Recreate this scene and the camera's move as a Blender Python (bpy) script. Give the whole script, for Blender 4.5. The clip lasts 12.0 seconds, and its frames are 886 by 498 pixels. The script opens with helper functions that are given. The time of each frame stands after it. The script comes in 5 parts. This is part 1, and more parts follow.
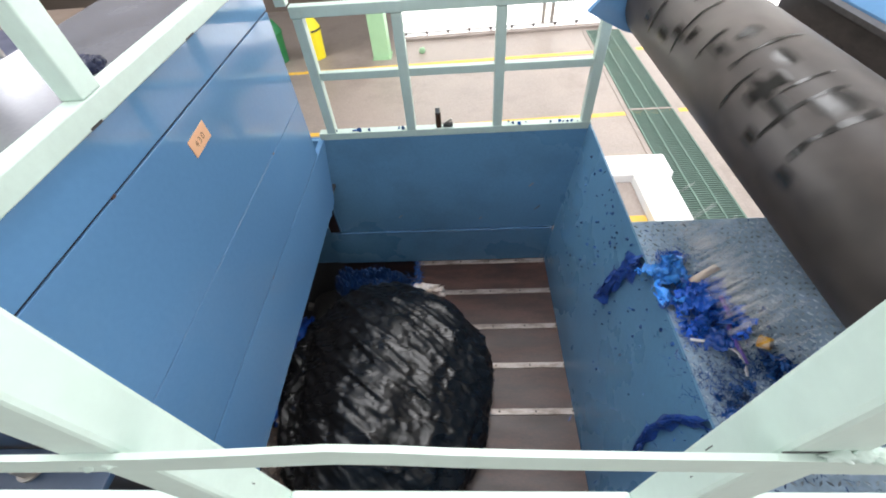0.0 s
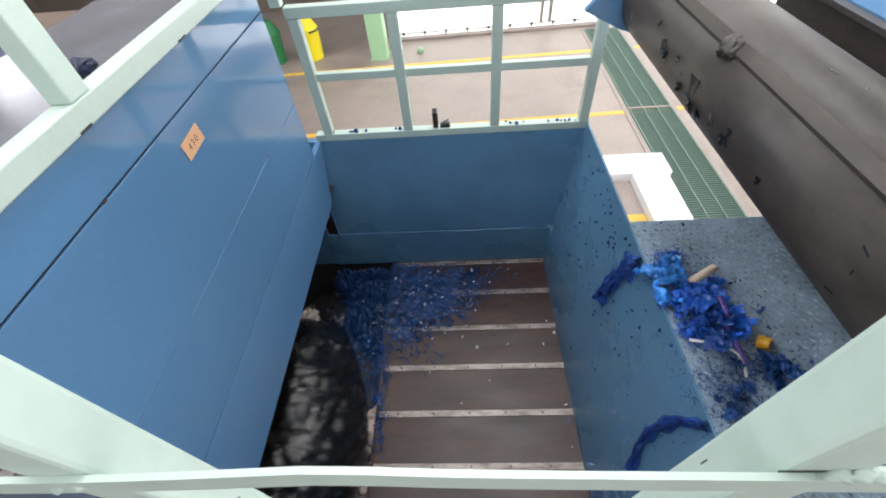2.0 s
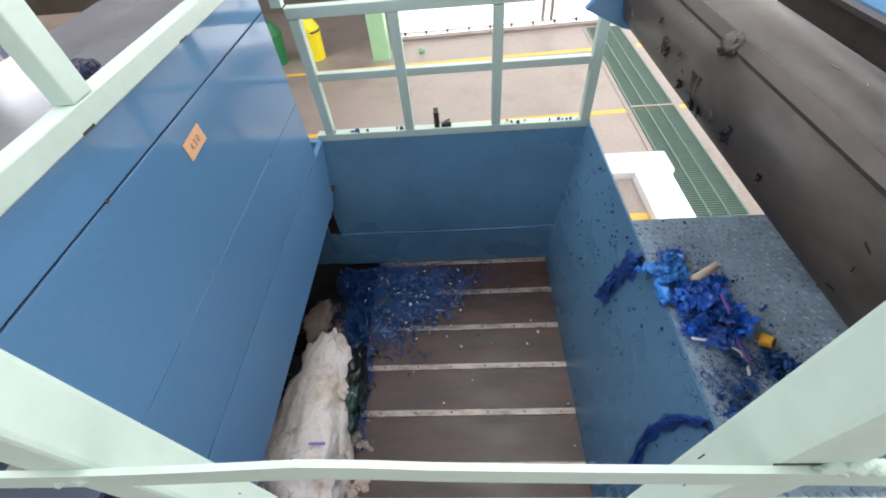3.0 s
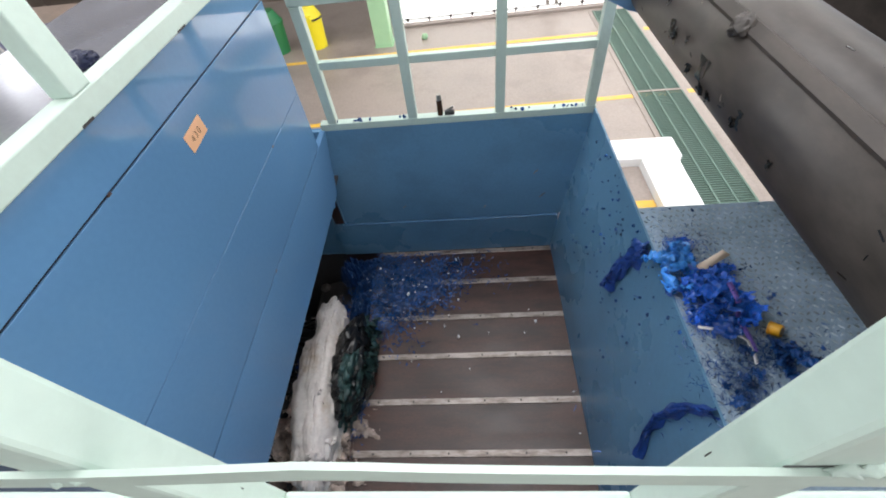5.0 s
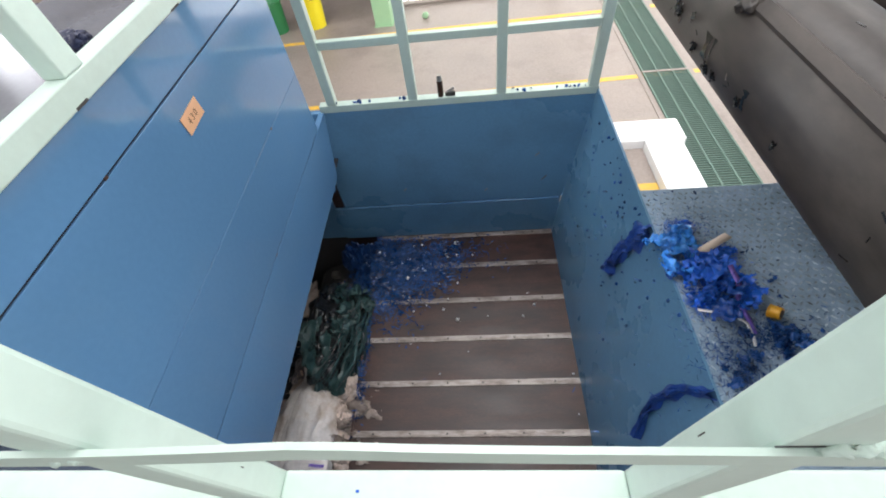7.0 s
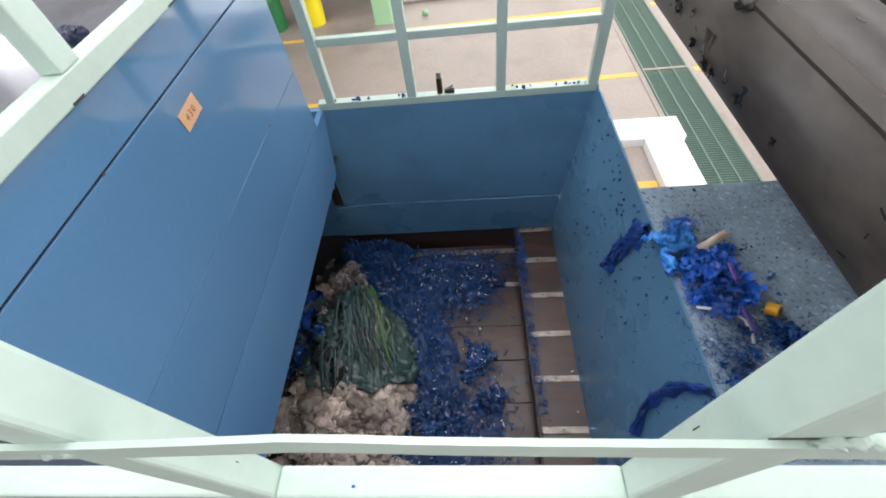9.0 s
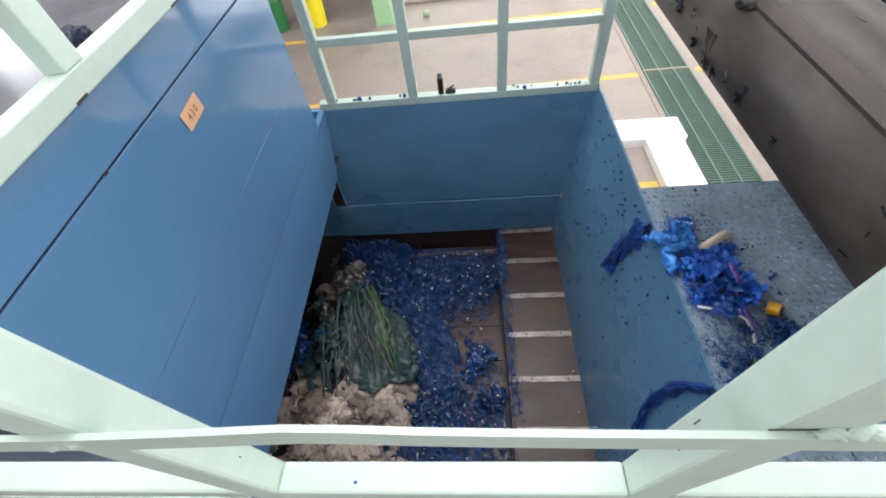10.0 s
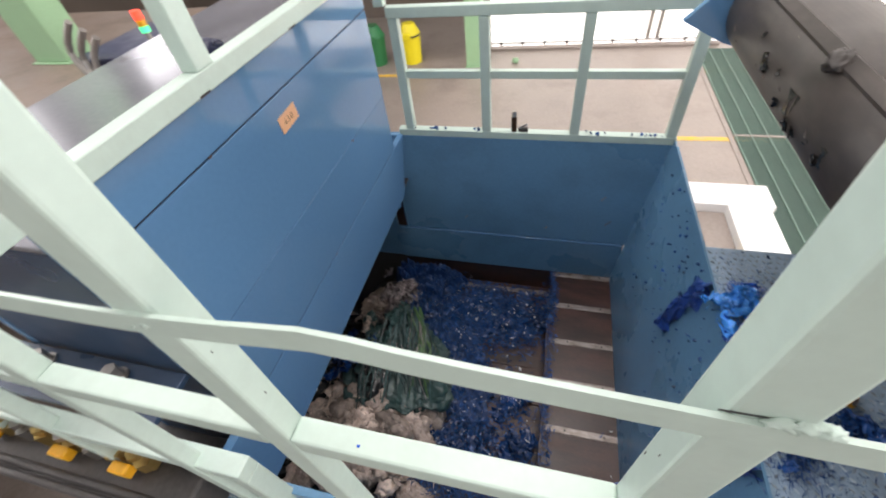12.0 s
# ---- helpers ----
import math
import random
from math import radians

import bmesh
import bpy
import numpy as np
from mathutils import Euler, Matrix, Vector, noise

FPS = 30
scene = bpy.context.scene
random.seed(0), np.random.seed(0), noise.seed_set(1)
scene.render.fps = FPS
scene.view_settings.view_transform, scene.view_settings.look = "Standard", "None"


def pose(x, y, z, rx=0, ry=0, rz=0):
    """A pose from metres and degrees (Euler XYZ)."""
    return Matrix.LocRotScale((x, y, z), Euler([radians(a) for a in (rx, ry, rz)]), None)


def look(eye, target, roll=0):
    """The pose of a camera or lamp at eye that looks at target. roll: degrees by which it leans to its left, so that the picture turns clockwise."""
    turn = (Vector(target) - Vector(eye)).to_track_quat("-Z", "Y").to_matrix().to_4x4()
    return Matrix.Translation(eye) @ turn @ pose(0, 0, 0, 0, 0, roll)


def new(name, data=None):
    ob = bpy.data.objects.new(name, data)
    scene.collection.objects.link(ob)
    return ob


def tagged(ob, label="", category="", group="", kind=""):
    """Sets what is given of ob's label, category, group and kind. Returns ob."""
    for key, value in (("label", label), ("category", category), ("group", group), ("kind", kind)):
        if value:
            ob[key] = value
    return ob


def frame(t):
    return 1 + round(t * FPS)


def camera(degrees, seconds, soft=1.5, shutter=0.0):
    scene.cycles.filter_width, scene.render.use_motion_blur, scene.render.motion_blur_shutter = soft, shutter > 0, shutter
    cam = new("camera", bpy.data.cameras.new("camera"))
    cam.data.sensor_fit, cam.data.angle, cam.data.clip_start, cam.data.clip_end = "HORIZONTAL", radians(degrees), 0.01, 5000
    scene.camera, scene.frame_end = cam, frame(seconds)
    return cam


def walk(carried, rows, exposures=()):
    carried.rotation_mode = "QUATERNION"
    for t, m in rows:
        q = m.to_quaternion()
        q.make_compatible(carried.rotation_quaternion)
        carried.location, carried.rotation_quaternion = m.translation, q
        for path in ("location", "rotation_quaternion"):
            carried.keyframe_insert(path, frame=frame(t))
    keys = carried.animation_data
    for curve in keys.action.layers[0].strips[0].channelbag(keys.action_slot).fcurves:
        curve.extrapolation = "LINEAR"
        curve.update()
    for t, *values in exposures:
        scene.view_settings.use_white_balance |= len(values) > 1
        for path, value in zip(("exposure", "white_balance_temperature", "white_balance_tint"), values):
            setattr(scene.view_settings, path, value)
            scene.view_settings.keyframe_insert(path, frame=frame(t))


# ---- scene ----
cam = camera(94.7, 12.0, soft=1.9, shutter=0.5)
PATH = [
    (0, (0.794, -2.033, 1.293), (0.681, -0.714, -0.206), -5.4),
    (0.5, (0.802, -2.032, 1.295), (0.688, -0.71, -0.201), -5.6),
    (1, (0.803, -2.029, 1.293), (0.69, -0.706, -0.203), -5.6),
    (1.5, (0.809, -2.021, 1.295), (0.693, -0.705, -0.206), -5.6),
    (2, (0.805, -2.021, 1.289), (0.692, -0.703, -0.211), -5.8),
    (2.5, (0.804, -2.022, 1.29), (0.687, -0.705, -0.21), -6.0),
    (3, (0.809, -2.024, 1.288), (0.684, -0.707, -0.212), -6.4),
    (5, (0.813, -2.015, 1.284), (0.661, -0.74, -0.249), -7.9),
    (5.5, (0.817, -2.015, 1.28), (0.657, -0.762, -0.27), -8.5),
    (6, (0.818, -2.012, 1.276), (0.654, -0.78, -0.291), -8.7),
    (6.5, (0.821, -2.014, 1.276), (0.655, -0.795, -0.3), -8.9),
    (7, (0.818, -2.014, 1.28), (0.654, -0.801, -0.302), -8.7),
    (9, (0.822, -2.016, 1.276), (0.658, -0.81, -0.311), -8.7),
    (9.5, (0.824, -2.019, 1.275), (0.657, -0.812, -0.311), -8.8),
    (10, (0.821, -2.021, 1.275), (0.653, -0.812, -0.309), -8.8),
    (10.5, (0.825, -2.023, 1.279), (0.646, -0.808, -0.3), -8.7),
    (11, (0.823, -2.032, 1.278), (0.619, -0.798, -0.282), -8.5),
    (11.5, (0.826, -2.052, 1.28), (0.551, -0.782, -0.241), -8.0),
    (12, (0.8625, -2.0845, 1.2744), (0.4069, -0.7678, -0.1792), -8.18),
]
walk(cam, [(t, look(eye, target, roll)) for t, eye, target, roll in PATH],
     exposures=[(0, 0.18, 6600, 11), (0.5, -0.02, 6600, 11), (10.5, -0.02, 6650, 11), (11.5, -0.1, 6800, 13), (12, -0.17, 7000, 15)])

# ---- light: daylight through added, unseen openings and from the self-lit sheet wall ----
world = bpy.data.worlds.new("daylight")
scene.world = world
world.use_nodes = True
wn = world.node_tree.nodes
sky = wn.new("ShaderNodeTexSky")
sky.sky_type = "NISHITA"
sky.sun_disc = False
sky.sun_elevation = radians(55)
sky.sun_rotation = radians(200)
wn["Background"].inputs[1].default_value = 0.12
world.node_tree.links.new(sky.outputs[0], wn["Background"].inputs[0])
sun = new("sun", bpy.data.lights.new("sun", "SUN"))
sun.data.energy = 1.0
sun.data.angle = radians(12)
sun.data.color = (1.0, 0.96, 0.9)
sun.matrix_world = look((-4, -6, 14), (0, 0, 0))


# area lamps in made-up roof openings, added for soft light from above
def added_skylight(x, y, z, w, d, watts):
    lamp = new("added_skylight_lamp", bpy.data.lights.new("added_skylight_lamp", "AREA"))
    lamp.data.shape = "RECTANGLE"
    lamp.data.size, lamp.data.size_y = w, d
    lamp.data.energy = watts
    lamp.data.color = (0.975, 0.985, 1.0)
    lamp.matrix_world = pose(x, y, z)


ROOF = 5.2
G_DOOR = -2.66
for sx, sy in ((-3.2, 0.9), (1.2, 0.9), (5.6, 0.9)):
    added_skylight(sx, sy, ROOF + 0.05, 1.6, 7.1, 285)
# unseen high windows added in the west wall to brighten faces turned west
window = new("added_west_light", bpy.data.lights.new("added_west_light", "AREA"))
window.data.shape = "RECTANGLE"
window.data.size, window.data.size_y = 10.0, 2.2
window.data.energy = 750
window.data.color = (0.975, 0.985, 1.0)
window.matrix_world = look((-10.95, -1.0, 3.7), (0, -1.0, 0.5))
# smaller high window that the deck mirrors
pane = new("small_window_daylight", bpy.data.lights.new("small_window_daylight", "AREA"))
pane.data.shape = "RECTANGLE"
pane.data.size, pane.data.size_y = 1.7, 1.4
pane.data.energy = 45
pane.data.color = (0.975, 0.985, 1.0)
pane.matrix_world = look((-10.98, 8.45, 4.2), (0, 8.45, 4.2))
# unseen high windows added in the south wall to brighten the hopper's far wall
band = new("added_south_light", bpy.data.lights.new("added_south_light", "AREA"))
band.data.shape = "RECTANGLE"
band.data.size, band.data.size_y = 12.0, 2.4
band.data.energy = 160
band.data.color = (0.975, 0.985, 1.0)
band.matrix_world = look((0.5, -8.95, 2.6), (0.5, 0, 0.2))
# the wide door in the east wall
door = new("door_daylight", bpy.data.lights.new("door_daylight", "AREA"))
door.data.shape = "RECTANGLE"
door.data.size, door.data.size_y = 9.0, 4.6
door.data.energy = 1350
door.data.color = (0.975, 0.985, 1.0)
door.matrix_world = look((12.9, -1.5, G_DOOR + 2.5), (0, -1.5, G_DOOR + 2.5))


# ---- materials ----
def mat(name, color, rough=0.5, metal=0.0, vary=0.15, scale=6.0, fine=60.0, bump=0.1, dirt=None, dirt_amount=0.0,
        dirt_scale=3.0, coat=0.0, stretch=(1, 1, 1), spec=0.5, island=False, dirt_lo=0.5, spread=(0.92, 1.08)):
    """Procedural surface: two scales of tone variation, stains and fine relief."""
    m = bpy.data.materials.new(name)
    m.use_nodes = True
    nt = m.node_tree
    n, l = nt.nodes, nt.links
    b = n["Principled BSDF"]
    tc = n.new("ShaderNodeTexCoord")
    mp = n.new("ShaderNodeMapping")
    mp.inputs["Scale"].default_value = stretch
    l.new(tc.outputs["Object"], mp.inputs[0])
    n1 = n.new("ShaderNodeTexNoise")
    n1.inputs["Scale"].default_value = scale
    n1.inputs["Detail"].default_value = 6
    n2 = n.new("ShaderNodeTexNoise")
    n2.inputs["Scale"].default_value = fine
    n2.inputs["Detail"].default_value = 4
    l.new(mp.outputs[0], n1.inputs[0])
    l.new(mp.outputs[0], n2.inputs[0])
    add = n.new("ShaderNodeMath")
    add.operation = "ADD"
    l.new(n1.outputs[0], add.inputs[0])
    l.new(n2.outputs[0], add.inputs[1])
    rng = n.new("ShaderNodeMapRange")
    rng.inputs[1].default_value, rng.inputs[2].default_value = 0.6, 1.4
    rng.inputs[3].default_value, rng.inputs[4].default_value = 1 - vary, 1 + vary
    l.new(add.outputs[0], rng.inputs[0])
    hsv = n.new("ShaderNodeHueSaturation")
    hsv.inputs["Color"].default_value = (*color, 1)
    src = rng.outputs[0]
    info = n.new("ShaderNodeNewGeometry") if island else n.new("ShaderNodeObjectInfo")
    r2 = n.new("ShaderNodeMapRange")
    r2.inputs[3].default_value, r2.inputs[4].default_value = (0.45, 1.6) if island else spread
    l.new(info.outputs["Random Per Island" if island else "Random"], r2.inputs[0])
    mul = n.new("ShaderNodeMath")
    mul.operation = "MULTIPLY"
    l.new(src, mul.inputs[0])
    l.new(r2.outputs[0], mul.inputs[1])
    l.new(mul.outputs[0], hsv.inputs["Value"])
    out = hsv.outputs[0]
    rr = n.new("ShaderNodeMapRange")
    rr.inputs[1].default_value, rr.inputs[2].default_value = 0.3, 0.7
    rr.inputs[3].default_value, rr.inputs[4].default_value = max(0.03, rough - 0.08), min(1, rough + 0.08)
    l.new(n1.outputs[0], rr.inputs[0])
    l.new(rr.outputs[0], b.inputs["Roughness"])
    if dirt:
        n3 = n.new("ShaderNodeTexNoise")
        n3.inputs["Scale"].default_value = dirt_scale
        n3.inputs["Detail"].default_value = 8
        n3.inputs["Roughness"].default_value = 0.7
        l.new(mp.outputs[0], n3.inputs[0])
        ramp = n.new("ShaderNodeMapRange")
        ramp.inputs[1].default_value, ramp.inputs[2].default_value = dirt_lo, dirt_lo + 0.2
        ramp.inputs[3].default_value, ramp.inputs[4].default_value = 0, dirt_amount
        l.new(n3.outputs[0], ramp.inputs[0])
        mix = n.new("ShaderNodeMixRGB")
        mix.inputs[2].default_value = (*dirt, 1)
        l.new(ramp.outputs[0], mix.inputs[0])
        l.new(out, mix.inputs[1])
        out = mix.outputs[0]
    l.new(out, b.inputs["Base Color"])
    b.inputs["Metallic"].default_value = metal
    b.inputs["Coat Weight"].default_value = coat
    b.inputs["Specular IOR Level"].default_value = spec
    if bump:
        bp = n.new("ShaderNodeBump")
        bp.inputs["Strength"].default_value = bump
        bp.inputs["Distance"].default_value = 0.004
        l.new(add.outputs[0], bp.inputs["Height"])
        l.new(bp.outputs[0], b.inputs["Normal"])
    return m


def glow(name, color, strength):
    m = bpy.data.materials.new(name)
    m.use_nodes = True
    b = m.node_tree.nodes["Principled BSDF"]
    b.inputs["Base Color"].default_value = (*color, 1)
    b.inputs["Emission Color"].default_value = (*color, 1)
    b.inputs["Emission Strength"].default_value = strength
    return m


M_BLUE = mat("blue_enamel", (0.10, 0.225, 0.40), 0.10, vary=0.05, scale=1.5, bump=0.006, dirt=(0.16, 0.26, 0.36), dirt_amount=0.2, dirt_scale=1.2, spec=0.75)
M_BLUE_IN = mat("blue_enamel_worn", (0.115, 0.255, 0.405), 0.30, vary=0.1, scale=2.0, bump=0.03, dirt=(0.06, 0.11, 0.16), dirt_amount=0.35, dirt_scale=1.6)
M_MINT = mat("mint_paint", (0.535, 0.655, 0.595), 0.38, vary=0.05, scale=8, bump=0.06, dirt=(0.40, 0.49, 0.43), dirt_amount=0.3, dirt_scale=5)
M_CHIP = mat("chipped_dark_metal", (0.04, 0.04, 0.04), 0.7)
M_RUST = mat("brown_steel_plate", (0.074, 0.034, 0.026), 0.42, vary=0.5, scale=6, fine=90, bump=0.12, dirt=(0.030, 0.018, 0.015), dirt_amount=0.85, dirt_scale=4, stretch=(0.5, 1.8, 1), dirt_lo=0.42)
M_BAR = mat("bare_steel_strip", (0.36, 0.31, 0.28), 0.42, metal=0.35, vary=0.3, scale=12, bump=0.12, dirt=(0.10, 0.065, 0.05), dirt_amount=0.85, dirt_scale=9, dirt_lo=0.45, stretch=(0.6, 2, 1))
M_SCREW = mat("dark_screw", (0.05, 0.045, 0.04), 0.5, metal=0.6)
M_SEAM = mat("dark_gap", (0.01, 0.013, 0.02), 0.8)
M_CHECK = mat("blue_checker_plate", (0.36, 0.48, 0.61), 0.28, vary=0.25, scale=5, bump=0.08, dirt=(0.18, 0.25, 0.33), dirt_amount=0.5, dirt_scale=4)
M_STUD = mat("worn_stud_metal", (0.37, 0.435, 0.49), 0.3, metal=0.2, vary=0.2, island=True)
M_CONC = mat("concrete_floor", (0.272, 0.230, 0.208), 0.42, vary=0.2, scale=1.2, fine=30, bump=0.06, dirt=(0.17, 0.14, 0.125), dirt_amount=0.6, dirt_scale=0.9)
M_YLINE = mat("yellow_floor_paint", (0.75, 0.45, 0.06), 0.6, vary=0.15, dirt=(0.4, 0.33, 0.25), dirt_amount=0.5, dirt_scale=8)
M_GRATE = mat("green_grating", (0.10, 0.17, 0.14), 0.6, vary=0.15)
M_PIT = mat("dark_pit_sheet", (0.04, 0.06, 0.055), 0.9)
M_WHITE = mat("white_paint", (0.82, 0.82, 0.82), 0.5, vary=0.03)
M_BELT = mat("conveyor_rubber", (0.038, 0.031, 0.028), 0.48, vary=0.45, scale=3, fine=25, bump=0.2, dirt=(0.075, 0.062, 0.055), dirt_amount=0.8, dirt_scale=5, stretch=(1.5, 0.6, 1.5))
M_WET = mat("wet_black_rubber", (0.012, 0.012, 0.012), 0.18, vary=0.3, bump=0.1)
M_BAG = mat("black_plastic_film", (0.007, 0.007, 0.008), 0.30, vary=0.3, scale=9, fine=45, bump=0.04, stretch=(0.5, 2.6, 1.5))
M_CLEAR = mat("white_plastic_wrap", (0.72, 0.66, 0.63), 0.36, vary=0.14, scale=7, bump=0.15, dirt=(0.40, 0.26, 0.15), dirt_amount=0.85, dirt_scale=5, dirt_lo=0.5)
M_GREEN = mat("green_film", (0.026, 0.062, 0.060), 0.38, vary=0.6, scale=9, fine=60, bump=0.25, dirt=(0.085, 0.125, 0.115), dirt_amount=0.7, dirt_scale=14, dirt_lo=0.52, stretch=(3.5, 0.5, 1))
M_FOAM = mat("beige_foam", (0.62, 0.49, 0.40), 0.85, vary=0.25, island=True, bump=0.3)
M_FIBRE = mat("matted_fibre", (0.66, 0.53, 0.46), 0.9, vary=0.4, scale=18, fine=90, bump=0.7, dirt=(0.10, 0.07, 0.06), dirt_amount=0.85, dirt_scale=11, dirt_lo=0.48, spread=(0.35, 1.3))
M_MAT = mat("matted_blue", (0.009, 0.042, 0.145), 0.36, vary=0.6, scale=20, fine=120, bump=0.6)
# flange paint; on the housing's end plate the dark tone is painted-in shade
M_NAVY_PAINT_SHADE = mat("navy_paint_and_shade", (0.028, 0.055, 0.105), 0.35, vary=0.12, scale=3, bump=0.04, dirt=(0.05, 0.06, 0.075), dirt_amount=0.4, dirt_scale=4)
M_DARKNET = mat("dark_blue_net", (0.016, 0.055, 0.25), 0.40, vary=0.6, scale=22, fine=140, bump=0.6)
M_SHRED = mat("blue_shreds", (0.009, 0.052, 0.18), 0.28, vary=0.65, island=True)
M_SCRAP = mat("blue_film_scraps", (0.009, 0.047, 0.17), 0.26, vary=0.5, scale=16, bump=0.1, spread=(0.4, 1.8))
M_RAG = mat("blue_plastic_net", (0.020, 0.115, 0.56), 0.28, vary=0.6, scale=11, fine=150, bump=0.12, dirt=(0.010, 0.04, 0.26), dirt_amount=0.8, dirt_scale=9, dirt_lo=0.46)
M_STRAND = mat("deep_blue_film", (0.018, 0.115, 0.54), 0.26, vary=0.45, scale=16, bump=0.1, spread=(0.5, 1.6))
M_PALERAG = mat("light_blue_film", (0.05, 0.29, 0.80), 0.24, vary=0.4, scale=16, bump=0.1, spread=(0.7, 1.3))
M_TEAL = mat("teal_film_strips", (0.030, 0.066, 0.066), 0.42, vary=0.5, bump=0.1, spread=(0.4, 1.8))
M_LEAF = mat("green_film_strips", (0.045, 0.095, 0.036), 0.32, vary=0.4, bump=0.1, spread=(0.5, 1.7))
M_MEZZ = mat("brown_stained_floor", (0.17, 0.125, 0.10), 0.5, vary=0.2, scale=2, fine=20, bump=0.05, dirt=(0.09, 0.07, 0.06), dirt_amount=0.6, dirt_scale=2)
M_FLAKE = mat("white_flake", (0.88, 0.87, 0.87), 0.35, vary=0.05)
M_GREY = mat("galvanised_deck", (0.30, 0.305, 0.35), 0.20, metal=0.5, vary=0.12, scale=3, bump=0.03, dirt=(0.40, 0.40, 0.44), dirt_amount=0.25, dirt_scale=2)
M_YBIN = mat("yellow_plastic", (0.82, 0.68, 0.02), 0.4, vary=0.05)
M_GBIN = mat("green_plastic", (0.02, 0.17, 0.06), 0.4, vary=0.05)
M_COL = mat("green_column_paint", (0.30, 0.50, 0.30), 0.5, vary=0.06)
M_BROWN = mat("brown_wall_panel", (0.16, 0.13, 0.11), 0.7, vary=0.15, scale=2)
M_HALL = mat("hall_wall", (0.45, 0.45, 0.43), 0.8, vary=0.05)
M_CARD = mat("orange_card", (0.80, 0.46, 0.27), 0.7, vary=0.05)
M_INK = mat("brown_ink", (0.25, 0.12, 0.06), 0.8)
M_PURPLE = mat("purple_tape", (0.22, 0.14, 0.55), 0.4)
M_PINKSTRIP = mat("pale_cardboard", (0.80, 0.66, 0.55), 0.6, vary=0.05)
M_ORANGE = mat("orange_plastic", (0.85, 0.42, 0.02), 0.35)
M_STEEL = mat("machined_steel", (0.35, 0.33, 0.31), 0.35, metal=0.7, vary=0.2)
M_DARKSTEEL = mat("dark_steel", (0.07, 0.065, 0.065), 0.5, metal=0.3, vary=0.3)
M_FILM = mat("dirty_clear_film", (0.26, 0.22, 0.22), 0.3, vary=0.4, scale=9, bump=0.3, spread=(0.4, 1.3))
M_NAVY = mat("navy_plastic", (0.015, 0.02, 0.06), 0.4)
M_AMBER = mat("brown_glass", (0.05, 0.025, 0.015), 0.15)
M_BRASS = mat("brass_fitting", (0.55, 0.38, 0.14), 0.35, metal=0.8)
M_RED = glow("red_signal", (1.0, 0.06, 0.03), 2.0)
M_SIGREEN = glow("green_signal", (0.05, 0.9, 0.35), 1.5)
# no lamp: emission stands in for bright daylight on the white sheet
M_SHEET = glow("glowing_white_sheet", (1.0, 0.99, 0.97), 1.6)


# ---- builders ----
def link(name, bm, material, parent=None, smooth=False):
    me = bpy.data.meshes.new(name)
    bm.normal_update()
    bm.to_mesh(me)
    bm.free()
    me.materials.append(material)
    if smooth:
        for p in me.polygons:
            p.use_smooth = True
    ob = new(name, me)
    if parent:
        ob.parent = parent
    return ob


def part(name, bm, material, parent, label="", smooth=False):
    return tagged(link(name, bm, material, parent, smooth), label)


def empty(name, x=0, y=0, z=0, label="", category="", group="", kind=""):
    ob = new(name)
    ob.location = (x, y, z)
    return tagged(ob, label, category, group, kind)


def box(x0, x1, y0, y1, z0, z1, bevel=0.003, bm=None):
    bm = bm or bmesh.new()
    r = bmesh.ops.create_cube(bm, size=1, matrix=Matrix.Translation(((x0 + x1) / 2, (y0 + y1) / 2, (z0 + z1) / 2)) @ Matrix.Diagonal((x1 - x0, y1 - y0, z1 - z0, 1)))
    if bevel:
        es = {e for v in r["verts"] for e in v.link_edges}
        bmesh.ops.bevel(bm, geom=list(es), offset=bevel, segments=2, affect="EDGES", profile=0.5)
    return bm


def cyl(p, q, r, r2=None, seg=24, bm=None, caps=True):
    bm = bm or bmesh.new()
    p, q = Vector(p), Vector(q)
    m = Matrix.Translation((p + q) / 2) @ (q - p).to_track_quat("Z", "Y").to_matrix().to_4x4()
    bmesh.ops.create_cone(bm, cap_ends=caps, segments=seg, radius1=r, radius2=r if r2 is None else r2, depth=(q - p).length, matrix=m)
    return bm


def prism(outline, y0, y1, bm=None):
    """A plate with an outline in x, z, from y0 to y1."""
    bm = bm or bmesh.new()
    a = [bm.verts.new((x, y0, z)) for x, z in outline]
    b = [bm.verts.new((x, y1, z)) for x, z in outline]
    bm.faces.new(a)
    bm.faces.new(b[::-1])
    for i in range(len(a)):
        j = (i + 1) % len(a)
        bm.faces.new((a[j], a[i], b[i], b[j]))
    bmesh.ops.recalc_face_normals(bm, faces=bm.faces)
    return bm


def lump(sx, sy, sz, seed, rough=0.25, freq=3.0, sub=4):
    """A crumpled closed skin of about the given half sizes."""
    bm = bmesh.new()
    bmesh.ops.create_icosphere(bm, subdivisions=sub, radius=1)
    off = Vector((seed * 3.7, seed * 1.3, seed * 7.1))
    for v in bm.verts:
        d = v.co.normalized()
        r = 1 + rough * noise.fractal(d * freq + off, 0.9, 2.0, 4)
        v.co = Vector((d.x * sx, d.y * sy, d.z * sz)) * r
    return bm


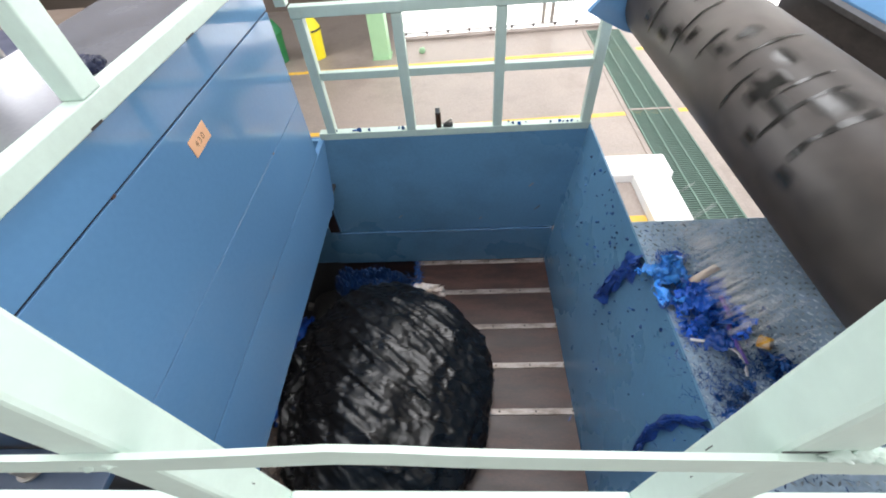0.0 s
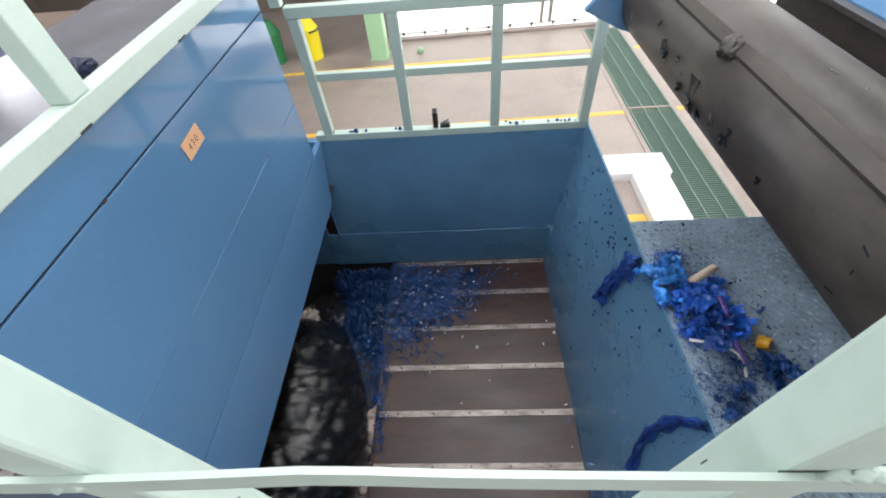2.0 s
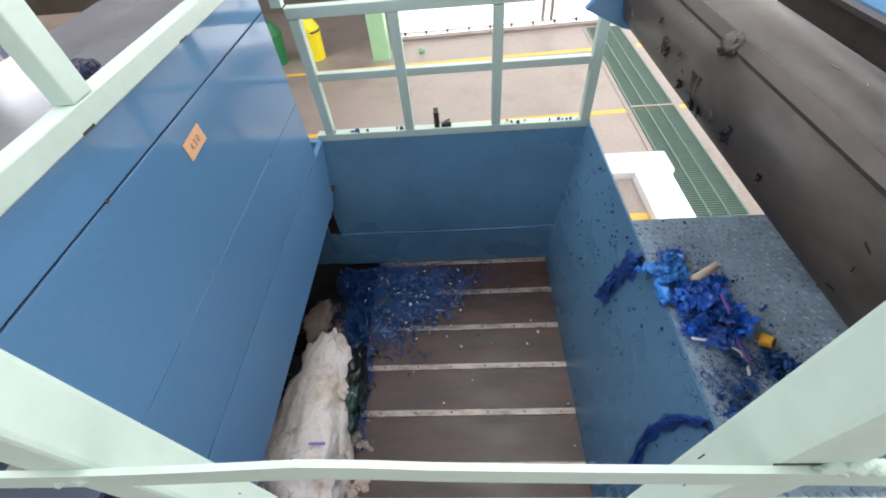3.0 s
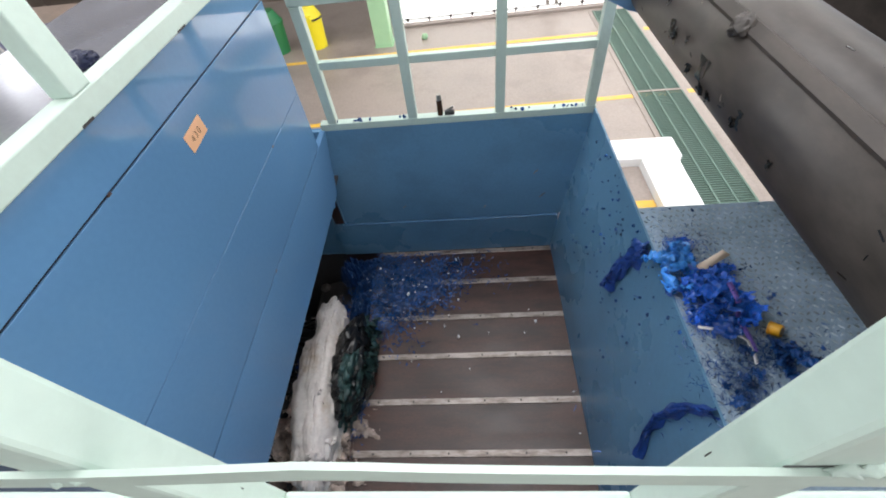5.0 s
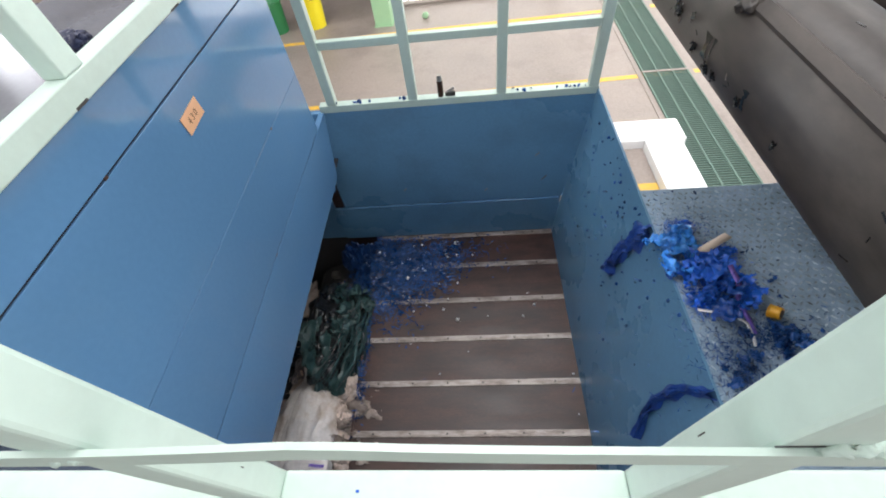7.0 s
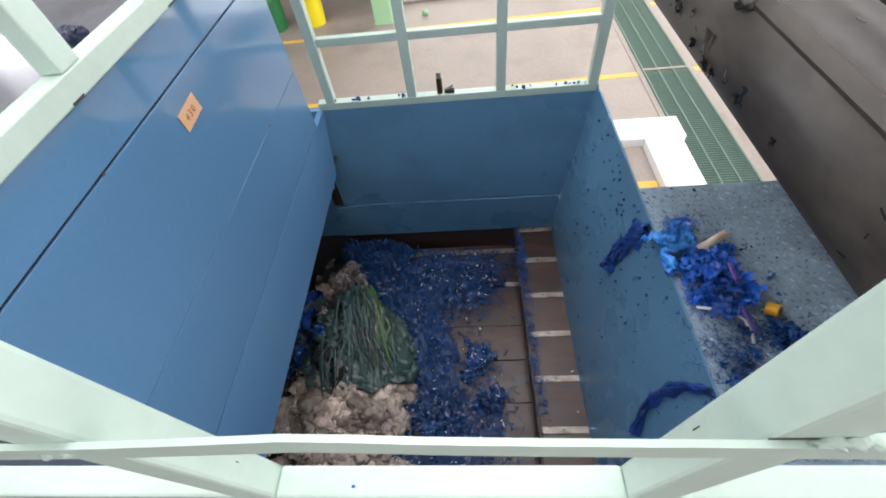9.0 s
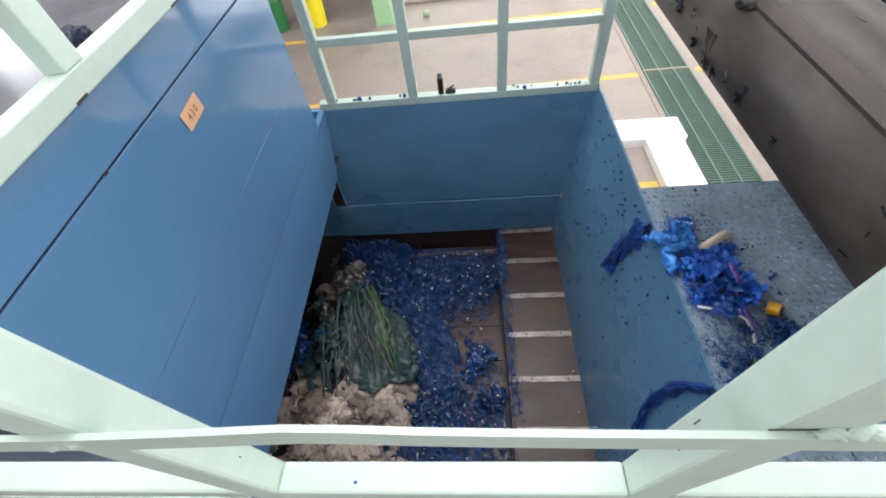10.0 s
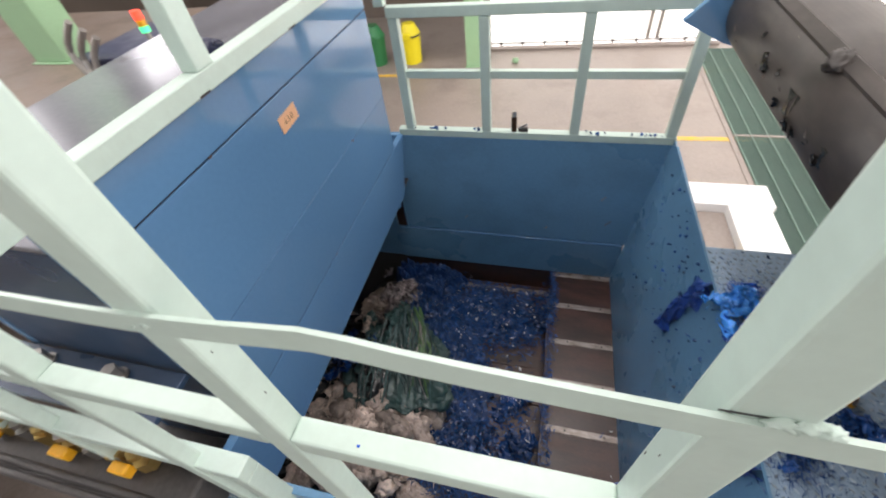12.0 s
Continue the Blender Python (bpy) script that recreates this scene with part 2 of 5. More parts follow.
def shreds(spots, n, length, width, rng, curl=0.6):
    """Torn strips strewn round spots (x, y, z, spread_x, spread_y, spread_z)."""
    verts, faces = [], []
    for i in range(n):
        x, y, z, ax, ay, az = spots[rng.randrange(len(spots))]
        c = Vector((x + rng.gauss(0, ax), y + rng.gauss(0, ay), z + abs(rng.gauss(0, az))))
        a = rng.uniform(0, 6.283)
        d = Vector((math.cos(a), math.sin(a), rng.uniform(-0.3, 0.5))).normalized()
        s = d.cross(Vector((rng.uniform(-0.6, 0.6), rng.uniform(-0.6, 0.6), 1))).normalized()
        L, w = length * rng.uniform(0.4, 1.6), width * rng.uniform(0.5, 1.5)
        k = len(verts)
        bend = s * rng.uniform(-1, 1) * L * curl
        for j in range(4):
            f = j / 3
            p = c + d * (L * (f - 0.5)) + bend * (f - 0.5) ** 2 + Vector((0, 0, 0.3 * L * f * (1 - f)))
            tw = s * w * (0.6 + 0.4 * math.sin(3 * f + i))
            verts += [tuple(p - tw), tuple(p + tw)]
        faces += [(k + 2 * j, k + 2 * j + 1, k + 2 * j + 3, k + 2 * j + 2) for j in range(3)]
    me = bpy.data.meshes.new("strips")
    me.from_pydata(verts, [], faces)
    bm = bmesh.new()
    bm.from_mesh(me)
    bpy.data.meshes.remove(me)
    return bm


def creased(bm, seed, amount, freq, stretch=(1, 1, 1), sharp=4):
    """Push sharp creases into a skin along its normals."""
    bm.normal_update()
    off = Vector((seed * 2.1, seed * 5.3, seed * 0.7))
    moves = []
    for v in bm.verts:
        p = Vector((v.co.x * stretch[0], v.co.y * stretch[1], v.co.z * stretch[2])) * freq + off
        w = noise.noise_vector(p * 0.35) * 1.3
        k = (1 - abs(noise.noise(p + w))) ** sharp + 0.5 * (1 - abs(noise.noise(p * 2.3 - w))) ** sharp
        moves.append(v.normal * (amount * (k - 0.4)))
    for v, d in zip(bm.verts, moves):
        v.co += d
    return bm


def sheet(sx, sy, h, seed, n=54, freq=5.0, ragged=0.35, rough=0.25):
    """A crumpled heap of film: a folded sheet with a torn edge, on z = 0."""
    bm = bmesh.new()
    off = Vector((seed * 4.1, seed * 2.7, seed))
    grid = {}
    for i in range(n + 1):
        for j in range(n + 1):
            u, v = 2 * i / n - 1, 2 * j / n - 1
            r = math.hypot(u, v)
            lim = 1 - ragged * (0.5 + noise.noise(Vector((u, v, 0)) * 2.2 + off))
            if r > lim:
                continue
            p = Vector((u * sx, v * sy, 0))
            q = Vector((u, v, 0)) * freq * 0.5 + off
            w = noise.noise_vector(q * 0.6)
            ridge = (1 - abs(noise.noise(q + w))) ** 2.5 * 0.6 + (1 - abs(noise.noise(q * 2.4 - w))) ** 3 * 0.3 + rough * noise.noise(q * 5)
            k = max(0.0, 1 - (r / lim) ** 2) ** 0.6
            p += Vector((w.x, w.y, 0)) * 0.18 * min(sx, sy)
            p.z = h * (0.05 + k * (0.35 + ridge))
            grid[i, j] = bm.verts.new(p)
    for i, j in list(grid):
        c = [grid.get(k) for k in ((i, j), (i + 1, j), (i + 1, j + 1), (i, j + 1))]
        if all(c):
            bm.faces.new(c)
    return bm


def strip(points, width, up=(0, 0, 1), thick=0.001):
    """A flat tape along points."""
    bm = bmesh.new()
    pts = [Vector(p) for p in points]
    rows = []
    for i, p in enumerate(pts):
        d = (pts[min(i + 1, len(pts) - 1)] - pts[max(i - 1, 0)]).normalized()
        s = d.cross(Vector(up)).normalized() * width / 2
        u = s.cross(d).normalized() * thick
        rows.append([bm.verts.new(q) for q in (p - s, p + s, p + s + u, p - s + u)])
    for a, c in zip(rows, rows[1:]):
        for k in range(4):
            bm.faces.new((a[k], a[(k + 1) % 4], c[(k + 1) % 4], c[k]))
    bm.faces.new(rows[0])
    bm.faces.new(rows[-1])
    bmesh.ops.recalc_face_normals(bm, faces=bm.faces)
    return bm


def crumple(sx, sy, seed, n=24, amp=0.42, fine=0.17):
    """A torn scrap of film, crumpled into folds, its lowest point on z = 0."""
    bm = bmesh.new()
    off = Vector((seed * 4.7, seed * 1.9, seed * 0.63))
    size = min(sx, sy)
    grid = {}
    for i in range(n + 1):
        for j in range(n + 1):
            u, v = 2 * i / n - 1, 2 * j / n - 1
            if math.hypot(u, v) > 1.0 - 0.55 * (0.5 + noise.noise(Vector((u, v, 0)) * 2.4 + off)):
                continue
            q = Vector((u, v, 0)) * 1.5 + off
            a = noise.noise_vector(q) * amp + noise.noise_vector(q * 2.7) * fine
            ridge = (1 - abs(noise.noise(q * 1.8 + a * 2))) ** 4 * 0.55 + (1 - abs(noise.noise(q * 4.1 - a))) ** 4 * 0.20
            grid[i, j] = bm.verts.new((u * sx + a.x * size, v * sy + a.y * size, size * (a.z * 0.8 + ridge)))
    for i, j in list(grid):
        c = [grid.get(k) for k in ((i, j), (i + 1, j), (i + 1, j + 1), (i, j + 1))]
        if all(c):
            bm.faces.new(c)
    bmesh.ops.delete(bm, geom=[v for v in bm.verts if not v.link_faces], context="VERTS")
    return grounded(bm)


def grounded(bm):
    low = min((v.co.z for v in bm.verts), default=0)
    bmesh.ops.translate(bm, verts=bm.verts, vec=(0, 0, -low))
    return bm


def pile(parent, name, n, spots, size, material, rng, tilt=0.7, long=1.5, label=""):
    """Crumpled scraps heaped round spots on a parent, each a part."""
    for i in range(n):
        x, y, z, ax, ay, az = spots[i % len(spots)]
        k = size * rng.uniform(0.55, 1.35)
        bm = crumple(k * rng.uniform(1, long), k, rng.uniform(0, 90))
        bmesh.ops.rotate(bm, verts=bm.verts, matrix=Euler((rng.uniform(-tilt, tilt), rng.uniform(-tilt, tilt), rng.uniform(0, 6.28))).to_matrix())
        grounded(bm)
        bmesh.ops.translate(bm, verts=bm.verts, vec=(x + rng.gauss(0, ax), y + rng.gauss(0, ay), z + abs(rng.gauss(0, az))))
        part(name, bm, material, parent, label, True)


def draped(parent, name, n, rng, spread, ends, width, material, label=""):
    """Film strips that fan out from a gathered top over a low dome, along -y, each a part."""
    for i in range(n):
        u = rng.uniform(*spread)
        y0, y1 = rng.uniform(0.0, 0.34), rng.uniform(*ends)
        w = width * rng.uniform(0.4, 1.6)
        o = Vector((u * 5, rng.uniform(0, 40), 3))
        lift = rng.uniform(-0.01, 0.03)
        bm = bmesh.new()
        rows = []
        for j in range(13):
            f = j / 12
            y = y0 + (y1 - y0) * f
            g = (0.36 - y) / 0.72
            x = u * (0.40 + 0.65 * g) + 0.075 * noise.noise(o + Vector((0, f * 1.7, 0)))
            dome = max(0.0, 1 - (x / 0.36) ** 2 - ((y - 0.02) / 0.46) ** 2)
            z = 0.10 * dome ** 0.5 + lift + 0.03 * noise.noise(o + Vector((f * 4, 0, 0))) - 0.2 * max(0, f - 0.75)
            z += 0.035 * (1 - abs(noise.noise(Vector((x * 9, y * 1.5, 5))))) ** 4
            t = noise.noise(o + Vector((0, 0, f * 5)))
            hw = w / 2 * (1 - 0.5 * f) * (1 + 0.5 * noise.noise(o + Vector((9, f * 7, 0))))
            rows.append([bm.verts.new(p) for p in ((x - hw, y, z - hw * t), (x, y, z + hw * 0.6), (x + hw, y, z + hw * t))])
        for a, c in zip(rows, rows[1:]):
            bm.faces.new((a[0], a[1], c[1], c[0]))
            bm.faces.new((a[1], a[2], c[2], c[1]))
        part(name, bm, material, parent, label, True)


def chunks(spots, n, size, rng):
    """Torn lumps strewn round spots."""
    bm = bmesh.new()
    verts, faces = [], []
    ico = bmesh.new()
    bmesh.ops.create_icosphere(ico, subdivisions=2, radius=1)
    ico.verts.index_update()
    base = [v.co.copy() for v in ico.verts]
    tri = [tuple(v.index for v in f.verts) for f in ico.faces]
    ico.free()
    for i in range(n):
        x, y, z, ax, ay, az = spots[rng.randrange(len(spots))]
        c = Vector((x + rng.gauss(0, ax), y + rng.gauss(0, ay), z + abs(rng.gauss(0, az))))
        s = size * rng.uniform(0.4, 1.5)
        e = Euler((rng.uniform(0, 6), rng.uniform(0, 6), rng.uniform(0, 6))).to_matrix()
        k = len(verts)
        sq = Vector((1, rng.uniform(0.5, 1.2), rng.uniform(0.2, 0.6))) * s
        o = Vector((i * 1.7, i * 0.9, 0))
        for d in base:
            r = 1 + 0.55 * noise.noise(d * 1.8 + o) + 0.3 * noise.noise(d * 4 + o)
            verts.append(tuple(c + e @ Vector((d.x * sq.x, d.y * sq.y, d.z * sq.z)) * r))
        faces += [(a + k, b2 + k, c2 + k) for a, b2, c2 in tri]
    me = bpy.data.meshes.new("chunks")
    me.from_pydata(verts, [], faces)
    bm.from_mesh(me)
    bpy.data.meshes.remove(me)
    return bm


# ---- setting: hall ----
G = -2.66
bm = bmesh.new()
bmesh.ops.create_grid(bm, x_segments=8, y_segments=8, size=40, matrix=Matrix.Translation((0, 0, G)))
tagged(link("floor", bm, M_CONC), "worn grey concrete hall floor with stains", "floor", kind="structure")


def setting(name, bm, material, label, category):
    return tagged(link(name, bm, material), label, category, kind="structure")


def turned(bm, x, y, a=2.2):
    bmesh.ops.transform(bm, matrix=pose(x, y, 0, 0, 0, a), verts=bm.verts)
    return bm


setting("floor_line_1", turned(box(-9, 12, -0.06, 0.06, G, G + 0.004, 0), 0, 6.775), M_YLINE, "worn yellow paint line on the concrete floor", "floor marking")
setting("floor_line_2", turned(box(-9, 12, -0.055, 0.055, G, G + 0.004, 0), 0, 4.305), M_YLINE, "worn yellow paint line on the concrete floor", "floor marking")
bm = box(-11, 13, -9.3, -9, G, 1.4, 0)
box(-11, 13, -9.3, -9, 3.8, ROOF, 0, bm)
box(-11, -5.5, -9.3, -9, 1.4, 3.8, 0, bm)
box(6.5, 13, -9.3, -9, 1.4, 3.8, 0, bm)
setting("wall_south", bm, M_HALL, "plain grey unseen hall wall with a band of windows added for light", "wall")
bm = box(-11.3, -11, -9, 12, G, 2.5, 0)
box(-11.3, -11, -9, 12, 4.9, ROOF, 0, bm)
box(-11.3, -11, -9, -6.1, 2.5, 4.9, 0, bm)
box(-11.3, -11, 4.1, 7.6, 2.5, 4.9, 0, bm)
box(-11.3, -11, 9.3, 12, 2.5, 4.9, 0, bm)
box(-11.3, -11, 7.6, 9.3, 2.5, 3.5, 0, bm)
setting("wall_west", bm, M_BROWN, "plain dark brown hall wall with a high window band added for light", "wall")
bm = box(13, 13.3, -9, -6, G, ROOF, 0)
box(13, 13.3, 3, 12, G, ROOF, 0, bm)
box(13, 13.3, -6, 3, G + 4.8, ROOF, 0, bm)
setting("wall_east", bm, M_HALL, "plain grey hall wall with a wide open door", "wall")
setting("mezzanine", box(-10.9, -1.9, -4, 2.6, -0.2, 0.0, 0.01), M_MEZZ, "brown stained raised floor", "raised floor")
setting("wall_recess", box(-11, -0.75, 10.6, 10.8, G, ROOF, 0), M_BROWN, "dark brown panelled wall of a recess", "wall")
# roof out of view, its openings cut to fit the added lamps
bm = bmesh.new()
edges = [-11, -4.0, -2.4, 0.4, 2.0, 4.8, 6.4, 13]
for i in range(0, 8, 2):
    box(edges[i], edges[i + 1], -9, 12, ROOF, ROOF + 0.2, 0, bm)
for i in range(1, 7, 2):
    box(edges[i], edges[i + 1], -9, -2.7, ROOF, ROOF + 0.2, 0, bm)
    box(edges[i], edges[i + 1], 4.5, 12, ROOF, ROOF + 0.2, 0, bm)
setting("ceiling", bm, M_HALL, "unseen grey hall roof with long skylights added to let light in", "ceiling")


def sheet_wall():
    w = empty("wall_north", 0, 8.15, G, "white sheet wall, self-lit to stand for daylight, with a low bolted rail", "wall", kind="structure")
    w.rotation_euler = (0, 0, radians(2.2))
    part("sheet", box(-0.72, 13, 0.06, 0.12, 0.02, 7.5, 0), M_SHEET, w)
    part("rail", box(-0.72, 4.2, -0.0, 0.05, 0.10, 0.15, 0.005), M_WHITE, w)
    part("kerb", box(-0.72, 4.2, -0.12, 0.055, 0.0, 0.05, 0.005), M_CONC, w)
    for i in range(9):
        part("clamp", box(-0.5 + 0.5 * i, -0.45 + 0.5 * i, -0.03, -0.002, 0.085, 0.17, 0.004), M_DARKSTEEL, w)
    for x in (2.7, 2.9, 4.1):
        part("post", box(x, x + 0.07, -0.04, 0.055, 0.16, 5, 0.004), M_STEEL, w)


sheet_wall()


def column(x, y, w, d, foot=G):
    c = empty("column", x, y, foot, "light green painted steel column", "column", "green columns", kind="structure")
    part("shaft", box(-w / 2, w / 2, -d / 2, d / 2, 0.012, ROOF - foot, 0.01), M_COL, c)
    part("base_plate", box(-w / 2 - 0.03, w / 2 + 0.03, -d / 2 - 0.03, d / 2 + 0.03, 0, 0.012, 0.002), M_COL, c)


column(-0.95, 7.3, 0.36, 0.36)
column(-3.95, 1.15, 0.42, 0.3, 0.0)


def drain(x0, x1, y0, y1):
    d = empty("drain_grating", (x0 + x1) / 2, 0, G, "green steel floor grating over a drain", "grating", kind="structure")
    w = (x1 - x0) / 2
    # no pit is cut: a dark sheet paints in the shaded hollow under the bars
    part("pit_cover", box(-w, w, y0, y1, 0.001, 0.003, 0), M_PIT, d)
    for s in (-w, -w / 3, w / 3, w):
        part("long_bar", box(s - 0.012, s + 0.012, y0, y1, 0.004, 0.028, 0), M_GRATE, d)
    n = int((y1 - y0) / 0.045)
    bm = bmesh.new()
    for i in range(n):
        yy = y0 + (i + 0.5) * (y1 - y0) / n
        box(-w, w, yy - 0.008, yy + 0.008, 0.006, 0.022, 0, bm)
    tagged(part("cross_bars", bm, M_GRATE, d), kind="stuff")
    part("joint_frame", box(-w - 0.02, w + 0.02, 4.50, 4.55, 0.004, 0.031, 0.003), M_CONC, d)
    for s in (-w - 0.06, w + 0.06):
        part("edge_strip", box(s - 0.04, s + 0.04, y0, y1, 0.001, 0.012, 0.002), M_CONC, d)


drain(3.72, 4.42, 0.2, 8.0)


def white_curb():
    c = empty("white_curb", 2.9, 1.5, G, "white painted block frame round a shallow bay", "block frame")
    part("back_bar", box(-0.9, 0.52, 0.60, 1.0, 0, 0.57, 0.01), M_WHITE, c)
    part("side_bar", box(0.03, 0.46, -1.2, 0.596, 0, 0.566, 0.01), M_WHITE, c)
    part("bay_floor", box(-0.9, 0.026, -1.2, 0.596, 0.002, 0.45, 0), M_CONC, c, "stained concrete")
    part("stripe", box(-0.28, 0.02, -0.30, -0.02, 0.451, 0.455, 0), M_YLINE, c, "orange paint stripe")


white_curb()


def bin_(name, x, y, r, h, material, label, lid):
    b = empty(name, x, y, G, label, "waste bin")
    part("tub", cyl((0, 0, 0), (0, 0, h * 0.72), r * 0.86, r, 28), material, b, smooth=False)
    part("rim", cyl((0, 0, h * 0.70), (0, 0, h * 0.74), r * 1.06, r * 1.06, 28), M_CHIP if lid else material, b)
    part("lid", cyl((0, 0, h * 0.745), (0, 0, h), r * 1.03, r * 0.55, 28), material, b)
    part("flap", box(-r * 0.4, r * 0.4, -r * 1.15, -r * 0.8, h * 0.66, h * 0.82, 0.02), material, b)


bin_("yellow_bin", -2.50, 7.45, 0.24, 0.86, M_YBIN, "bright yellow plastic bin with a domed lid", True)
bin_("green_bin", -3.36, 7.35, 0.26, 0.86, M_GBIN, "dark green plastic bin with a lid", False)


# ---- shredder hopper ----
Y0, YN = 0.0, -1.90
FLOOR = -1.14


def hopper():
    h = empty("shredder_hopper", 0.7, -0.9, G, "deep blue steel shredder hopper with scuffed walls", "hopper")
    ox, oy, oz = 0.7, -0.9, G

    def P(name, bm, m, label=""):
        bmesh.ops.translate(bm, verts=bm.verts, vec=(-ox, -oy, -oz))
        return part(name, bm, m, h, label)

    # far wall: upper sheet, crease, lower set-back sheet
    P("far_wall", prism([(-0.1, -0.03), (-0.1, -0.80), (1.42, -0.80), (1.497, -0.03)], 0.0, 0.02), M_BLUE_IN)
    P("far_wall_left", box(-0.95, -0.19, 0.0, 0.02, -1.138, -0.46, 0), M_BLUE_IN)
    P("chamber_wall", box(-0.95, -0.19, 0.0, 0.02, -2.2, -1.14, 0), M_DARKSTEEL, "dark chamber wall below the left sheet")
    P("far_wall_strip", box(-0.188, -0.102, 0.0, 0.02, -0.50, -0.46, 0), M_BLUE_IN)
    P("port_back", box(-0.188, -0.102, 0.014, 0.02, -0.82, -0.50, 0), M_RUST, "rust brown opening")
    P("port_frame", box(-0.108, -0.098, -0.012, -0.001, -0.82, -0.50, 0.002), M_BLUE_IN)
    P("far_skirt", box(-0.19, 1.40, -0.012, 0.012, -1.138, -0.812, 0.003), M_BLUE_IN)
    P("far_lower", box(-0.19, 1.6, 0.001, 0.02, -2.2, -1.14, 0), M_RUST)
    P("weld_line", box(-0.09, 1.39, -0.014, -0.001, -0.811, -0.805, 0.001), M_BLUE)
    # right wall leans in towards the bottom
    P("side_wall", prism([(1.5, 0.0), (1.508, 0.0), (1.392, -1.135), (1.384, -1.135)], YN, -0.001), M_BLUE_IN)
    P("side_rib", box(1.509, 1.53, YN, -0.001, -0.06, -0.035, 0.002), M_BLUE)
    P("near_wall", box(-0.4, 1.5, YN - 0.025, YN - 0.001, -1.3, 0.0, 0.003), M_BLUE_IN)
    # left lip below the panels
    lip = bmesh.new()
    a = [lip.verts.new((0.0, y, z)) for y, z in ((YN, -0.004), (-0.03, -0.004), (-0.178, -0.352), (YN, -0.352))]
    b = [lip.verts.new((-0.03, v.co.y, v.co.z)) for v in a]
    lip.faces.new(a)
    lip.faces.new(b[::-1])
    for k in range(4):
        lip.faces.new((a[(k + 1) % 4], a[k], b[k], b[(k + 1) % 4]))
    bmesh.ops.recalc_face_normals(lip, faces=lip.faces)
    P("lip", lip, M_BLUE)
    for x, z, l in ((1.28, -0.62, 0.05), (1.22, -0.42, 0.04), (0.35, -0.66, 0.03), (0.9, -0.70, 0.025)):
        s = box(-l / 2, l / 2, -0.0035, -0.0005, -0.003, 0.003, 0)
        bmesh.ops.transform(s, matrix=pose(x, 0, z, 0, -50, 0), verts=s.verts)
        P("scuff", s, M_BAR, "pale scuff mark")
    P("anvil", box(-0.06, 0.216, YN, -0.001, -1.5, -1.37, 0.004), M_DARKSTEEL)
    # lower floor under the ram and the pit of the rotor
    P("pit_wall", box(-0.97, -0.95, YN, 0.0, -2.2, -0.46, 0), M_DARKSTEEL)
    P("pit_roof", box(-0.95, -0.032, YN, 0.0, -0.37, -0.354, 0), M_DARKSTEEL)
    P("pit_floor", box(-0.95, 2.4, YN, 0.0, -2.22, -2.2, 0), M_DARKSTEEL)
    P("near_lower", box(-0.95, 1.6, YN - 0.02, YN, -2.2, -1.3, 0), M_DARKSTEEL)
    for i, (a, b) in enumerate(((-1.895, -1.25), (-1.246, -0.975), (-0.971, -0.725), (-0.721, -0.40), (-0.396, -0.02))):
        P("floor_plate", box(0.22, 1.6, a, b, -1.352, -1.335 - 0.003 * (i % 2), 0.002), M_RUST)
    P("floor_strip", box(0.25, 1.6, -0.10, -0.06, -1.334, -1.326, 0.002), M_BAR)
    P("floor_strip", box(0.25, 1.6, -0.41, -0.375, -1.334, -1.326, 0.002), M_BAR)
    P("support", box(-0.95, 1.42, 0.03, 0.05, G, -0.04, 0), M_BLUE)
    return h


hopper()


def housing():
    h = empty("rotor_housing", 0, -0.9, 0, "glossy blue panelled steel rotor housing beside the hopper", "machine housing")
    oy = -0.9
    yf, yn = -0.19, -1.76
    for z0, z1 in ((0.003, 0.3165), (0.3200, 0.7205), (0.727, 0.852)):
        part("panel", box(-0.03, 0.0, yn - oy, yf - oy, z0, z1, 0.0015), M_BLUE, h)
    part("seam_backing", box(-0.032, -0.006, yn - oy + 0.01, yf - oy - 0.01, 0.69, 0.74, 0), M_SEAM, h)
    part("seam_backing", box(-0.032, -0.005, yn - oy + 0.01, yf - oy - 0.01, 0.312, 0.325, 0), M_SEAM, h)
    part("seam_backing", box(-0.032, -0.004, yn - oy + 0.01, yf - oy - 0.01, -0.0035, 0.0028, 0), M_SEAM, h)
    part("far_end", box(-0.56, -0.034, yf - oy - 0.03, yf - oy - 0.001, -0.44, 0.78, 0.002), M_BLUE, h)
    part("near_end", box(-0.56, -0.034, yn - oy + 0.001, yn - oy + 0.03, -0.44, 0.78, 0.002), M_NAVY_PAINT_SHADE, h, "end plate coloured dark navy for the shade on it")
    part("outer_side", box(-0.6, -0.565, yn - oy, yf - oy, -0.44, 0.78, 0.002), M_BLUE, h)
    for y, z in ((-1.03, 0.002), (-0.62, 0.3182), (-1.35, 0.724)):
        part("rust_mark", box(-0.004, 0.0008, y - oy, y - oy + 0.012, z - 0.004, z + 0.004, 0), M_RUST, h, "small rust mark at the seam")
    part("top_deck", box(-0.68, -0.034, yn - oy, yf - oy + 0.2, 0.785, 0.80, 0.003), M_GREY, h, "grey reflective steel deck")
    return h


housing()


